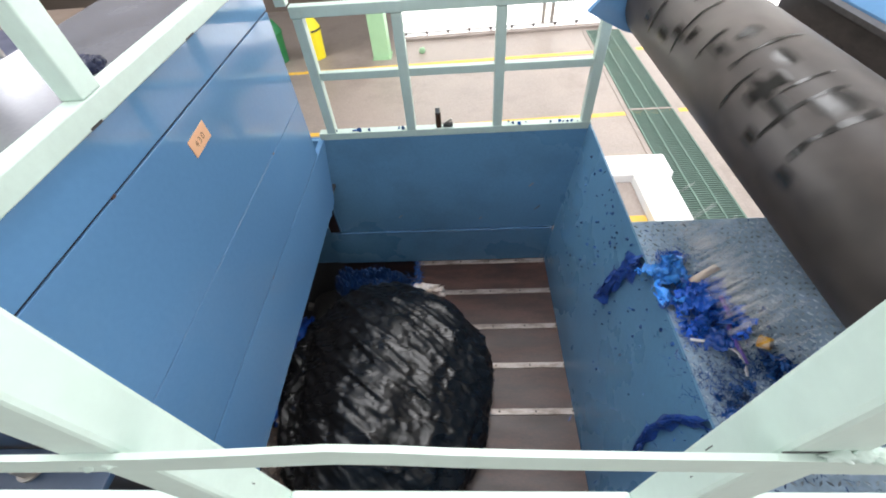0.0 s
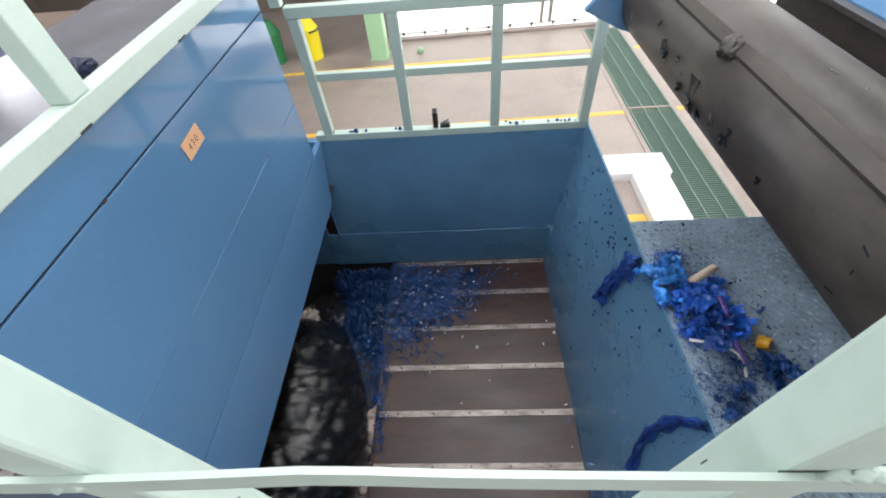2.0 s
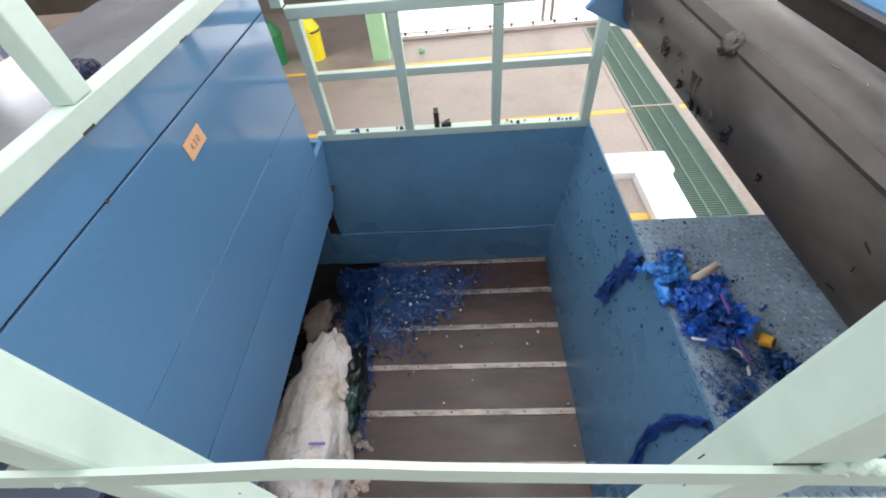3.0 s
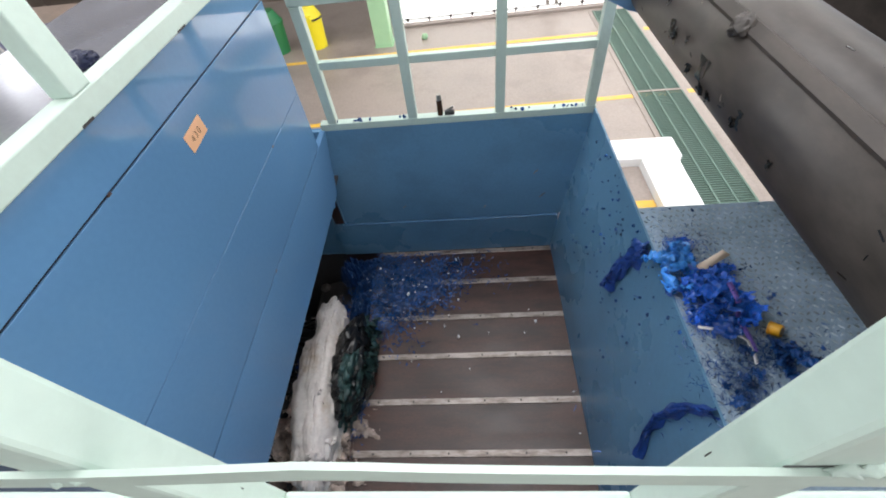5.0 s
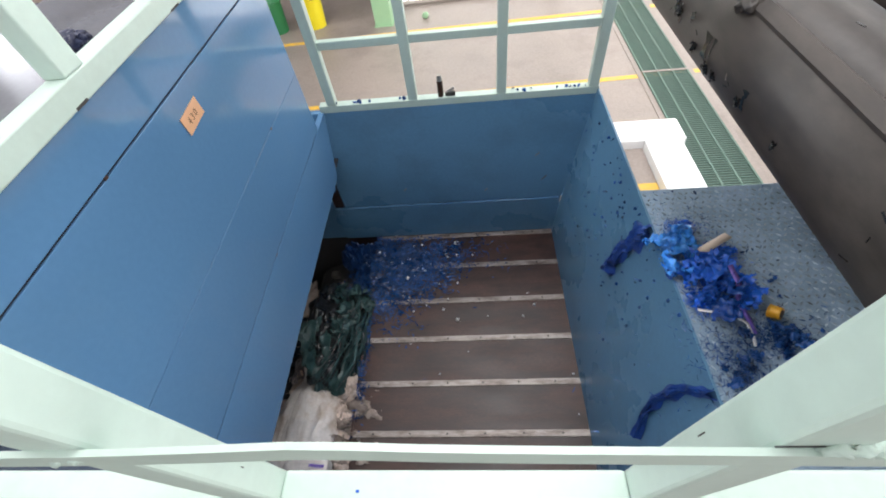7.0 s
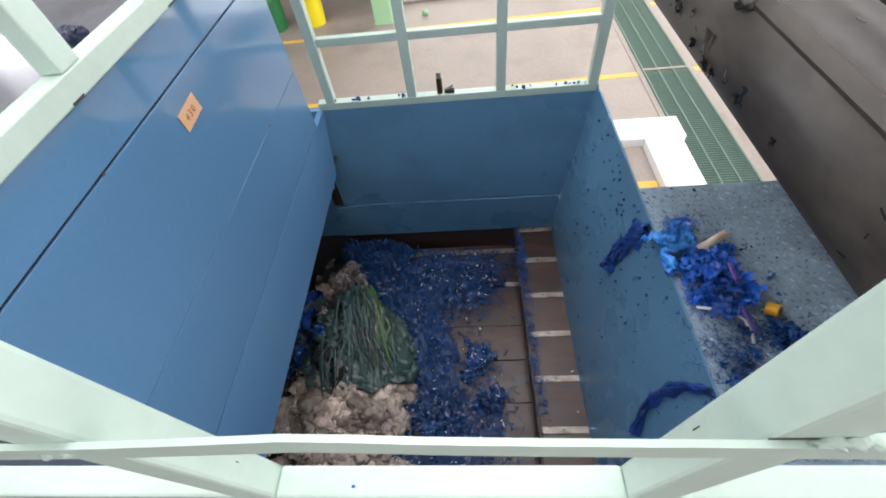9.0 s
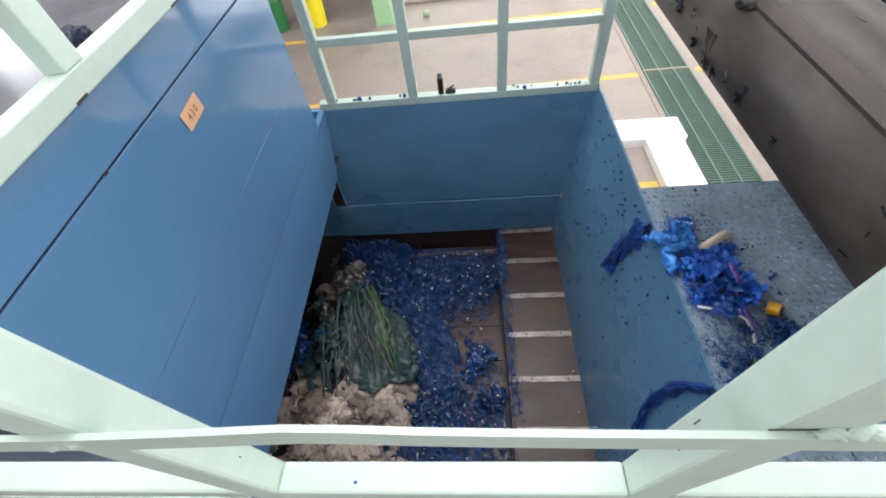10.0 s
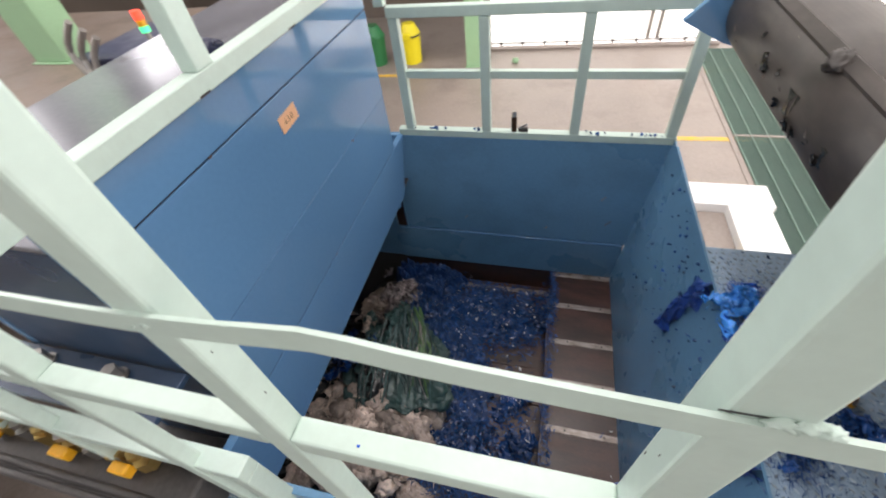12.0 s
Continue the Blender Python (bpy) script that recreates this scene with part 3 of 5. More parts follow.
def guard_far():
    g = empty("guard_rail", 0.75, 0.025, 0, "mint green square-tube guard rail on the hopper rim", "guard rail")
    part("bottom_beam", box(-0.78, 0.76, -0.025, 0.025, -0.03, 0.012, 0.003), M_MINT, g)
    for x in (0.045, 0.505, 0.99, 1.478):
        part("post", box(x - 0.775, x - 0.725, -0.024, 0.024, 0.012, 0.62, 0.004), M_MINT, g)
    part("corner_post", box(-0.790, -0.738, -0.024, 0.024, 0.674, 1.1, 0.004), M_MINT, g)
    xs = (0.07, 0.48, 0.53, 0.965, 1.015, 1.453)
    for i in (0, 2, 4):
        part("mid_rail", box(xs[i] - 0.75, xs[i + 1] - 0.75, -0.015, 0.02, 0.318, 0.358, 0.003), M_MINT, g)
    part("top_rail", box(-0.735, 0.76, -0.025, 0.025, 0.622, 0.672, 0.004), M_MINT, g)
    return g


def guard_left():
    g = empty("guard_rail", -0.01, -1.2, 0.85, "mint green square-tube guard rail along the housing", "guard rail")
    part("bottom_beam", box(-0.026, 0.025, -0.75, 1.0, 0.006, 0.058, 0.004), M_MINT, g)
    for y in (-0.03, ):
        part("post", box(-0.026, 0.024, y - 0.027, y + 0.037, 0.058, 1.1, 0.004), M_MINT, g)
    part("top_rail", box(-0.04, 0.02, -0.75, 1.0, 1.102, 1.152, 0.004), M_MINT, g)
    part("paint_chip", box(0.0252, 0.0258, -0.09, -0.05, 0.007, 0.013, 0), M_CHIP, g)
    part("paint_chip", box(0.0252, 0.0258, 0.37, 0.42, 0.007, 0.012, 0), M_CHIP, g)
    return g


def guard_near():
    g = empty("guard_rail", 0.765, -1.945, 0, "mint green welded square-tube guard rail of the platform", "guard rail")
    ox = 0.765
    inner = (-0.3405, 0.1055, 0.5515, 0.9975, 1.4435)
    for x in inner:
        part("post", box(x - 0.0225 - ox, x + 0.0225 - ox, -0.0187, 0.017, G, 1.5, 0.004), M_MINT, g)
    for a, b in zip(inner, inner[1:]):
        part("beam", box(a + 0.0225 - ox, b - 0.0225 - ox, -0.0185, 0.016, 0.700, 0.742, 0.004), M_MINT, g)
    # bent flat bar welded on the camera side of the posts
    bm = bmesh.new()
    n = 60
    rows = []
    for i in range(n + 1):
        x = -0.5 + 2.2 * i / n
        # kinked at x = 0.73, drooping to both sides
        d = abs(x - 0.73)
        if x < 0.73:
            z = 1.0230 - 0.024 * (1 - math.exp(-(d / 0.12) ** 1.5))
        else:
            z = 1.0230 - 0.009 * (1 - math.exp(-d / 0.04)) - 0.055 * min(d, 0.5)
        y0, y1 = -0.0230, -0.0188
        rows.append([bm.verts.new((x - ox, yy, zz)) for yy, zz in ((y0, z), (y1, z), (y1, z + 0.027), (y0, z + 0.027))])
    for a, b in zip(rows, rows[1:]):
        for k in range(4):
            bm.faces.new((a[k], a[(k + 1) % 4], b[(k + 1) % 4], b[k]))
    bmesh.ops.recalc_face_normals(bm, faces=bm.faces)
    part("flat_bar", bm, M_MINT, g)
    for x, y, z, h in ((0.9749, 0.006, 0.94, 0.012), (0.9749, -0.004, 0.90, 0.004), (0.9749, 0.010, 0.86, 0.006), (0.5741, 0.002, 0.84, 0.005), (0.5741, -0.008, 0.95, 0.004)):
        part("scratch", box(x - 0.0004 - ox, x + 0.0004 - ox, y, y + 0.0008, z, z + h, 0), M_CHIP, g)
    for x, z in ((0.665, 0.7422),):
        part("speck", box(x - ox, x + 0.004 - ox, -0.008, -0.005, z, z + 0.0008, 0), M_RAG, g)
    for x, z in ((0.542, 1.013), (0.560, 1.017), (1.000, 1.029), (1.012, 1.028), (1.024, 1.027), (0.1055, 0.99)):
        w = lump(0.008, 0.0042, 0.0042, x * 9, 0.7, 4, 3)
        bmesh.ops.translate(w, verts=w.verts, vec=(x - ox, -0.020, z))
        part("weld_bead", w, M_MINT, g, "lumpy painted weld", True)
    part("weld_gap", box(0.970 - ox, 0.998 - ox, -0.0194, -0.0186, 1.0300, 1.0312, 0), M_CHIP, g, "dark unpainted weld gap")
    return g


guard_far()
guard_left()
guard_near()


def ram():
    r = empty("ram", 0, 0, FLOOR, "brown steel pusher ram with bolted bare strips", "pusher ram")
    ys = [-0.035, -0.315, -0.605, -0.886, -1.172, -1.455, -1.74]
    for a, b in zip(ys[1:], ys):
        part("plate", box(0.0, 2.0, a + 0.018, b - 0.018, -0.05, 0.0, 0.002), M_RUST, r)
    part("plate", box(0.0, 2.0, -1.895, ys[-1] - 0.018, -0.05, 0.0, 0.002), M_RUST, r)
    for y in ys:
        s = part("strip", box(0.004, 2.0, y - 0.019, y + 0.019, -0.045, 0.006, 0.003), M_BAR, r)
        for k in range(9):
            x = 0.12 + 0.21 * k
            part("screw", cyl((x, y, 0.005), (x, y, 0.009), 0.006, seg=10), M_SCREW, s)
    part("front_edge", box(-0.014, -0.001, -1.89, -0.02, -0.06, 0.003, 0.002), M_RUST, r)
    return r


RAM = ram()


def rotor():
    r = empty("shredder_rotor", -0.30, -0.9, -1.72, "dark steel shredder rotor with knife blocks", "rotor")
    part("drum", cyl((0, -0.86, 0), (0, 0.86, 0), 0.26, seg=40), M_DARKSTEEL, r)
    for i in range(26):
        a = i * 2.4
        y = -0.82 + 1.64 * i / 25
        bm = box(0.255, 0.305, -0.025, 0.025, -0.03, 0.03, 0.005)
        bmesh.ops.transform(bm, matrix=pose(0, y, 0, 0, math.degrees(a), 0), verts=bm.verts)
        part("knife", bm, M_STEEL, r)
    for i in range(9):
        bm = creased(lump(0.10, 0.16, 0.05, i, 0.4, 3, 4), i, 0.02, 9)
        a = radians(i * 137)
        bmesh.ops.transform(bm, matrix=pose(0, -0.5 + 0.13 * i, 0, 0, math.degrees(a), 0) @ pose(0.33, 0, 0, 0, 90, 0), verts=bm.verts)
        part("caught_film", bm, (M_FILM, M_RAG, M_FOAM)[i % 3], r, "ragged film wound on the rotor", True)
    return r


ROTOR = rotor()


# ---- platform plate and conveyor head ----
def platform():
    p = empty("platform", 1.83, -1.35, -0.02, "blue chequered steel platform beside the hopper", "platform")
    part("plate", box(-0.318, 0.45, -0.62, 0.59, -0.01, 0.008, 0.001), M_CHECK, p)
    bm = bmesh.new()
    pitch = 0.024
    for i in range(31):
        for j in range(44):
            x, y = -0.305 + i * pitch + (j % 2) * pitch / 2, -0.55 + j * pitch * 1.1
            if y > 0.57:
                continue
            a = radians(45 if (i + j) % 2 else -45)
            c, s = math.cos(a), math.sin(a)
            q = [(-0.0105, 0), (0, -0.0036), (0.0105, 0), (0, 0.0036)]
            base = [bm.verts.new((x + u * c - v * s, y + u * s + v * c, 0.0081)) for u, v in q]
            top = [bm.verts.new((x + (u * c - v * s) * 0.6, y + (u * s + v * c) * 0.6, 0.0120)) for u, v in q]
            bm.faces.new(top)
            for k in range(4):
                bm.faces.new((base[k], base[(k + 1) % 4], top[(k + 1) % 4], top[k]))
    tagged(part("tread_studs", bm, M_STUD, p), kind="stuff")
    part("edge_beam", box(-0.288, 0.45, 0.50, 0.585, -0.09, -0.0105, 0.003), M_BLUE, p)
    part("leg", box(0.36, 0.43, 0.50, 0.57, G + 0.02, -0.0905, 0.003), M_BLUE, p)


platform()

CX, CZ, CR = 1.62, 0.68, 0.16
CY0, CY1 = -1.80, -0.215


def conveyor():
    c = empty("conveyor", CX, -1.0, CZ, "grey rubber belt conveyor with blue side frames", "conveyor")
    y0, y1 = CY0 + 1.0, CY1 + 1.0
    a = radians(-31)
    ux, uz = math.cos(a), math.sin(a)
    nx, nz = -uz, ux
    L = 6.2

    def at(s, h):
        return (s * ux + h * nx, s * uz + h * nz)
    R = CR - 0.003
    part("carry_belt", prism([at(0, R), at(L, R), at(L, R - 0.012), at(0, R - 0.012)], y0, y1), M_BELT, c)
    part("return_belt", prism([at(0, -R), at(L, -R), at(L, -R + 0.012), at(0, -R + 0.012)], y0, y1), M_BELT, c)
    for y in (y1 + 0.01, y0 - 0.04):
        part("side_frame", prism([(-0.30, -0.035), (-0.14, -0.115), at(0.1, -0.13), at(L, -0.13), at(L, 0.17), at(0.2, 0.17), (-0.12, 0.15), (-0.24, 0.03)], y, y + 0.03), M_BLUE, c)
        part("bearing", cyl((0, y + 0.001, 0), (0, y + 0.05, 0), 0.055), M_DARKSTEEL, c)
    part("hood", prism([(0.47, 0.045), (0.47, 0.055), (0.62, 0.24), (1.6, 0.24), (1.6, -0.55), (1.58, -0.55), (1.58, 0.22), (0.63, 0.22)], y0, y1), M_BLUE, c)
    part("curtain", prism([(0.44, -0.075), (0.44, 0.032), (0.455, 0.032), (0.455, -0.075)], y0, y1), M_BELT, c, "grey rubber curtain strip")
    part("curtain_bar", prism([(0.43, 0.033), (0.43, 0.05), (0.465, 0.05), (0.465, 0.033)], y0, y1), M_DARKSTEEL, c, "dark clamping bar")
    return c


conveyor()


def head_drum():
    d = empty("conveyor_drum", CX, -1.0, CZ, "belt-covered conveyor head drum with wet smears", "conveyor drum")
    y0, y1 = CY0 + 1.003, CY1 + 0.997
    part("belt_wrap", cyl((0, y0, 0), (0, y1, 0), CR, seg=72), M_BELT, d, smooth=True)
    rng = random.Random(4)

    def patch(ang, y, w, l, m, h=0.002, name="smear"):
        n = 8
        bm = bmesh.new()
        rows = []
        o = rng.uniform(0, 50)
        for i in range(n + 1):
            t = ang - w / 2 + w * i / n
            e0 = l / 2 * max(0.2, 0.6 + 1.2 * noise.noise(Vector((i * 0.8, o, 0))))
            e1 = l / 2 * max(0.2, 0.6 + 1.2 * noise.noise(Vector((i * 0.8, o, 9))))
            rows.append([bm.verts.new((-(CR + h) * math.cos(t), y + s, (CR + h) * math.sin(t))) for s in (-e0, e1)])
        for p, q in zip(rows, rows[1:]):
            bm.faces.new((p[0], p[1], q[1], q[0]))
        return part(name, bm, m, d)
    k = 0
    for row in range(5):
        for col in range(7):
            if rng.random() < 0.28:
                k += 1
                patch(3.75 + 0.24 * row, y0 + 0.45 + 0.15 * col + 0.07 * (row % 2), 0.19, rng.uniform(0.06, 0.13), M_WET, 0.0010 + 0.00003 * k)
    for i in range(12):
        patch(rng.uniform(1.6, 2.8), rng.uniform(y0 + 0.2, y1 - 0.3), rng.uniform(0.15, 0.5), rng.uniform(0.006, 0.014), M_WET, 0.0012, "arc_mark")
    for i in range(9):
        patch(rng.uniform(-2.5, -1.5), (0.38, 0.30, 0.16, 0.02, -0.05, -0.16, -0.22, -0.32, 0.5)[i], rng.uniform(0.5, 1.1), rng.uniform(0.012, 0.026), M_WET, 0.0022, "arc_mark")
    for a, y, w, l in ((-2.0, -0.12, 0.5, 0.10), (-1.6, -0.26, 0.4, 0.09), (-2.2, 0.25, 0.25, 0.05), (-1.7, 0.10, 0.2, 0.04)):
        patch(a, y, w, l, M_WET, 0.0026, "wet_patch")
    for a, y, w, l in ((0.0, 0.34, 0.35, 0.030), (-0.08, 0.30, 0.25, 0.022), (-0.05, 0.10, 0.4, 0.034), (0.02, 0.07, 0.3, 0.014), (-0.1, -0.14, 0.3, 0.03)):
        patch(a, y, w, l, M_WET, 0.0012, "dark_mark")
    part("splice_flap", prism([(-0.02, 0.0), (0.02, 0.0), (0.015, 0.008), (-0.015, 0.008)], y0, y1), M_BELT, d).matrix_basis = pose(-CR * 0.669, 0, CR * 0.743, 0, -42, 0)
    lug = part("lug", creased(lump(0.026, 0.030, 0.018, 6, 0.35, 1.8, 4), 6, 0.006, 14), M_BELT, d, "torn dark rubber knot", True)
    lug.matrix_basis = pose(-CR * 0.76, 0.06, CR * 0.74, 0, -44, 0)
    for i, (a, y, size) in enumerate(((0.10, 0.33, 0.020), (0.02, 0.30, 0.026), (-0.22, 0.16, 0.024), (-0.30, 0.07, 0.030), (-0.28, 0.02, 0.022), (-0.2, -0.12, 0.018), (0.3, 0.42, 0.014), (0.12, 0.22, 0.016), (-0.15, -0.3, 0.016))):
        t = part("torn_rubber", crumple(size * 1.1, size * 0.7, 400 + 7 * i, 16), M_WET, d, "ragged wet rubber shred", True)
        t.matrix_basis = pose(-CR * math.cos(a), y, CR * math.sin(a), 0, -90 + math.degrees(a), 0)
    bits = random.Random(77)
    for i in range(22):
        a, y, l = bits.uniform(-0.35, 1.9), bits.uniform(y0 + 0.1, y1 - 0.1), bits.uniform(0.004, 0.012)
        t = part("scuff", box(-l * 0.15, l * 0.15, -l, l, 0, 0.0012, 0), (M_WET, M_BAR, M_WET)[i % 3], d, "thin scuff on the belt")
        t.matrix_basis = pose(-CR * math.cos(a), y, CR * math.sin(a), 0, -90 + math.degrees(a), 0) @ pose(0, 0, -0.0002, 0, 0, bits.uniform(0, 180))
    return d


DRUM = head_drum()


# ---- the card ----
def card():
    c = empty("number_card", 0.001, -0.983, 0.634, "small orange card with a handwritten number", "card")
    c.rotation_euler = (radians(4), 0, 0)
    part("paper", box(0, 0.0015, -0.054, 0.056, -0.028, 0.028, 0), M_CARD, c)
    for i, ch in enumerate("430"):
        cu = bpy.data.curves.new("digit", "FONT")
        cu.body, cu.size, cu.extrude = ch, 0.03, 0.0002
        t = new("digit", cu)
        deps = bpy.context.evaluated_depsgraph_get()
        me = bpy.data.meshes.new_from_object(t.evaluated_get(deps))
        bpy.data.objects.remove(t)
        me.materials.clear()
        me.materials.append(M_INK)
        o = new("digit", me)
        o.parent = c
        o.matrix_basis = Matrix.Translation((0.0022, -0.030 + 0.021 * i, -0.010)) @ Euler((radians(90), 0, radians(90))).to_matrix().to_4x4()


card()


def bottle():
    b = empty("bottle", 0.66, 0.025, 0.012, "small dark brown bottle standing on the rim", "bottle")
    part("glass", cyl((0, 0, 0), (0, 0, 0.09), 0.016, seg=20), M_AMBER, b)
    part("neck", cyl((0, 0, 0.09), (0, 0, 0.12), 0.015, 0.012, 20), M_STEEL, b, "pale clear neck")


bottle()


def clip():
    c = empty("clamp", 0.71, 0.022, 0.012, "small black metal clamp lying on the rim", "clamp")
    part("jaw", box(-0.025, 0.03, -0.012, 0.012, 0, 0.022, 0.005), M_CHIP, c)
    part("lever", cyl((-0.02, 0, 0.02), (0.025, 0, 0.045), 0.007, seg=12), M_STEEL, c)


clip()


def signal_tower():
    s = empty("signal_tower", -2.0, 0.46, 0.0, "machine cabinet with a red and green signal lamp", "signal lamp")
    part("cabinet", box(-0.5, 0.06, -0.25, 0.5, 0, 0.36, 0.02), M_NAVY, s)
    part("pole", cyl((0, 0, 0.362), (0, 0, 0.44), 0.018), M_STEEL, s)
    part("green_lamp", cyl((0, 0, 0.442), (0, 0, 0.48), 0.03), M_SIGREEN, s)
    part("amber_lamp", cyl((0, 0, 0.482), (0, 0, 0.52), 0.03), M_ORANGE, s)
    part("red_lamp", cyl((0, 0, 0.522), (0, 0, 0.58), 0.03), M_RED, s)
    for i in range(3):
        pts = [(-0.15 - 0.07 * i - 0.12 * math.sin(k * 0.5), -0.26 - 0.1 * k / 8, 0.5 - 0.06 * k + 0.05 * i) for k in range(9)]
        bm = bmesh.new()
        for p, q in zip(pts, pts[1:]):
            cyl(p, q, 0.022, seg=10, bm=bm)
        part("hose", bm, M_STEEL, s, "grey hose")


signal_tower()


def glove():
    return thing_plain("cloth_scrap", creased(lump(0.026, 0.036, 0.02, 8, 0.3, 3, 4), 3, 0.012, 18), M_NAVY, -0.25, -0.9, 0.835, "small crumpled navy cloth scrap on the deck", "cloth")


def thing_plain(name, bm, m, x, y, z, label, category):
    ob = tagged(link(name, bm, m, None, True), label, category)
    ob.location = (x, y, z)
    return ob


glove()


# ---- hydraulics beside the platform rail ----
def hydraulics():
    h = empty("hydraulic_block", -0.55, -1.95, 0.0, "dirty steel hydraulic valve block with brass fittings", "hydraulic unit")
    part("body", box(-0.6, 0.5, -0.12, 0.05, -0.2, -0.02, 0.01), M_DARKSTEEL, h)
    for i in range(10):
        x = -0.55 + 0.095 * i
        f = part("fitting", cyl((x, 0.015, -0.02), (x, 0.015, 0.03 + 0.012 * (i % 3)), 0.034, seg=6), (M_BRASS, M_STEEL, M_BRASS)[i % 3], h)
        part("nut", cyl((x, 0.015, 0.056), (x, 0.015, 0.078), 0.024, seg=6), M_BRASS if i % 2 else M_STEEL, f)
    for x in (0.02, 0.26, -0.30):
        part("tag", box(x - 0.032, x + 0.032, -0.045, -0.012, 0.0, 0.045, 0.006), M_ORANGE, h, "yellow plug")
    part("supply_pipe", cyl((-0.7, 0.045, 0.05), (0.55, 0.045, 0.05), 0.02, seg=16), M_BRASS, h, "tarnished brass pipe")
    for x in (-0.5, 0.4):
        part("leg", box(x - 0.03, x + 0.03, -0.11, -0.05, G, -0.201, 0.004), M_DARKSTEEL, h)
    for i in range(2):
        part("pipe", cyl((-0.7, -0.08 - 0.03 * i, -0.008), (0.6, -0.08 - 0.03 * i, -0.008), 0.012, seg=12), M_DARKSTEEL, h)


def lower_frame():
    f = empty("support_frame", -0.1, -1.9, 0.0, "mint green lower frame of the platform", "frame")
    part("rail", box(-0.75, 0.35, -0.06, -0.01, 0.24, 0.29, 0.004), M_MINT, f)
    part("end_post", box(0.30, 0.35, -0.06, -0.01, G, 0.238, 0.004), M_MINT, f)
    part("end_post", box(-0.75, -0.70, -0.06, -0.01, G, 0.238, 0.004), M_MINT, f)
    part("shelf", box(-0.9, 0.08, -0.005, 0.135, 0.3, 0.32, 0.003), M_NAVY_PAINT_SHADE, f, "dark navy flange")
    for x in (-0.37, -0.11):
        b = part("bolt", cyl((x, 0.09, 0.32), (x, 0.09, 0.365), 0.020, seg=6), M_STEEL, f)
        part("washer", cyl((x, 0.09, 0.321), (x, 0.09, 0.327), 0.028, seg=16), M_STEEL, b)


hydraulics()
lower_frame()


# ---- waste on the platform and on the hopper wall ----
def thing(name, bm, m, x, y, z, label, category, smooth=True, group="", kind=""):
    ob = tagged(link(name, bm, m, None, smooth), label, category, group, kind)
    ob.location = (x, y, z)
    return ob


rng = random.Random(7)
PZ = -0.009
NETS = "blue netting on the platform"
def netting(x, y, sx, sy, h, seed, n, film, label, size=0.05):
    """A heap of torn blue film scraps with frayed fibres."""
    g = empty("blue_netting", x, y, PZ, label, "plastic netting", NETS)
    pile(g, "film_scrap", n, [(0, 0, 0.0, sx * 0.55, sy * 0.55, 0.004), (0, 0, h * 0.25, sx * 0.4, sy * 0.4, h * 0.15), (0, 0, h * 0.5, sx * 0.25, sy * 0.25, h * 0.15)], size, film, random.Random(seed), 0.6)
    tagged(part("fringe", shreds([(0, 0, 0.004, sx * 0.6, sy * 0.6, h * 0.3)], 320, 0.026, 0.0010, random.Random(seed + 1), 0.9), film, g, "loose frayed fibres"), kind="stuff")
    return g


netting(1.550, -1.075, 0.05, 0.07, 0.055, 3, 11, M_PALERAG, "light blue crumpled plastic film at the hopper rim", 0.048)
netting(1.585, -1.19, 0.07, 0.07, 0.06, 8, 14, M_STRAND, "deep blue crumpled plastic film heaped on the platform", 0.052)
netting(1.655, -1.27, 0.07, 0.07, 0.05, 5, 14, M_STRAND, "deep blue crumpled plastic film heaped on the platform", 0.052)
netting(1.570, -1.31, 0.04, 0.04, 0.03, 9, 7, M_STRAND, "deep blue crumpled plastic film heaped on the platform", 0.036)
netting(1.700, -1.11, 0.05, 0.035, 0.012, 12, 7, M_STRAND, "blue frayed film lying flat on the plate", 0.026)
netting(1.605, -0.975, 0.05, 0.03, 0.010, 14, 6, M_STRAND, "blue frayed film lying flat on the plate", 0.020)
netting(1.755, -1.45, 0.08, 0.045, 0.016, 15, 10, M_SCRAP, "dark blue frayed film lying flat on the plate", 0.036)
netting(1.600, -1.54, 0.07, 0.09, 0.008, 18, 8, M_SCRAP, "dark blue shredded film lying flat on the plate", 0.022)
thing("blue_shreds", shreds([(1.62, -1.05, PZ, 0.08, 0.12, 0.02), (1.68, -1.22, PZ, 0.12, 0.14, 0.02), (1.60, -1.46, PZ, 0.06, 0.12, 0.006), (1.75, -1.43, PZ, 0.12, 0.06, 0.012), (1.7, -1.7, PZ, 0.2, 0.1, 0.012), (1.60, -1.55, PZ, 0.07, 0.12, 0.006)], 1200, 0.016, 0.0016, rng, 0.6), M_SHRED, 0, 0, 0, "fine blue plastic fibres strewn over the platform", "shreds", False, kind="stuff")
thing("blue_shreds", chunks([(1.75, -1.05, PZ, 0.12, 0.18, 0.001), (1.8, -1.3, PZ, 0.10, 0.15, 0.001)], 26, 0.006, rng), M_SHRED, 0, 0, 0, "scattered dark blue specks on the plate", "shreds", False, kind="stuff")
thing("cardboard_strip", strip([(1.600, -1.140, 0.058), (1.66, -1.103, 0.050), (1.735, -1.056, 0.036)], 0.030), M_PINKSTRIP, 0, 0, 0, "pale cardboard strip lying on the netting", "strip")
thing("purple_tape", strip([(1.655, -1.22, 0.085), (1.665, -1.28, 0.07), (1.66, -1.33, 0.035), (1.68, -1.38, 0.012), (1.685, -1.43, 0.0)], 0.018), M_PURPLE, 0, 0, 0, "purple plastic tape hanging over the heap", "tape")
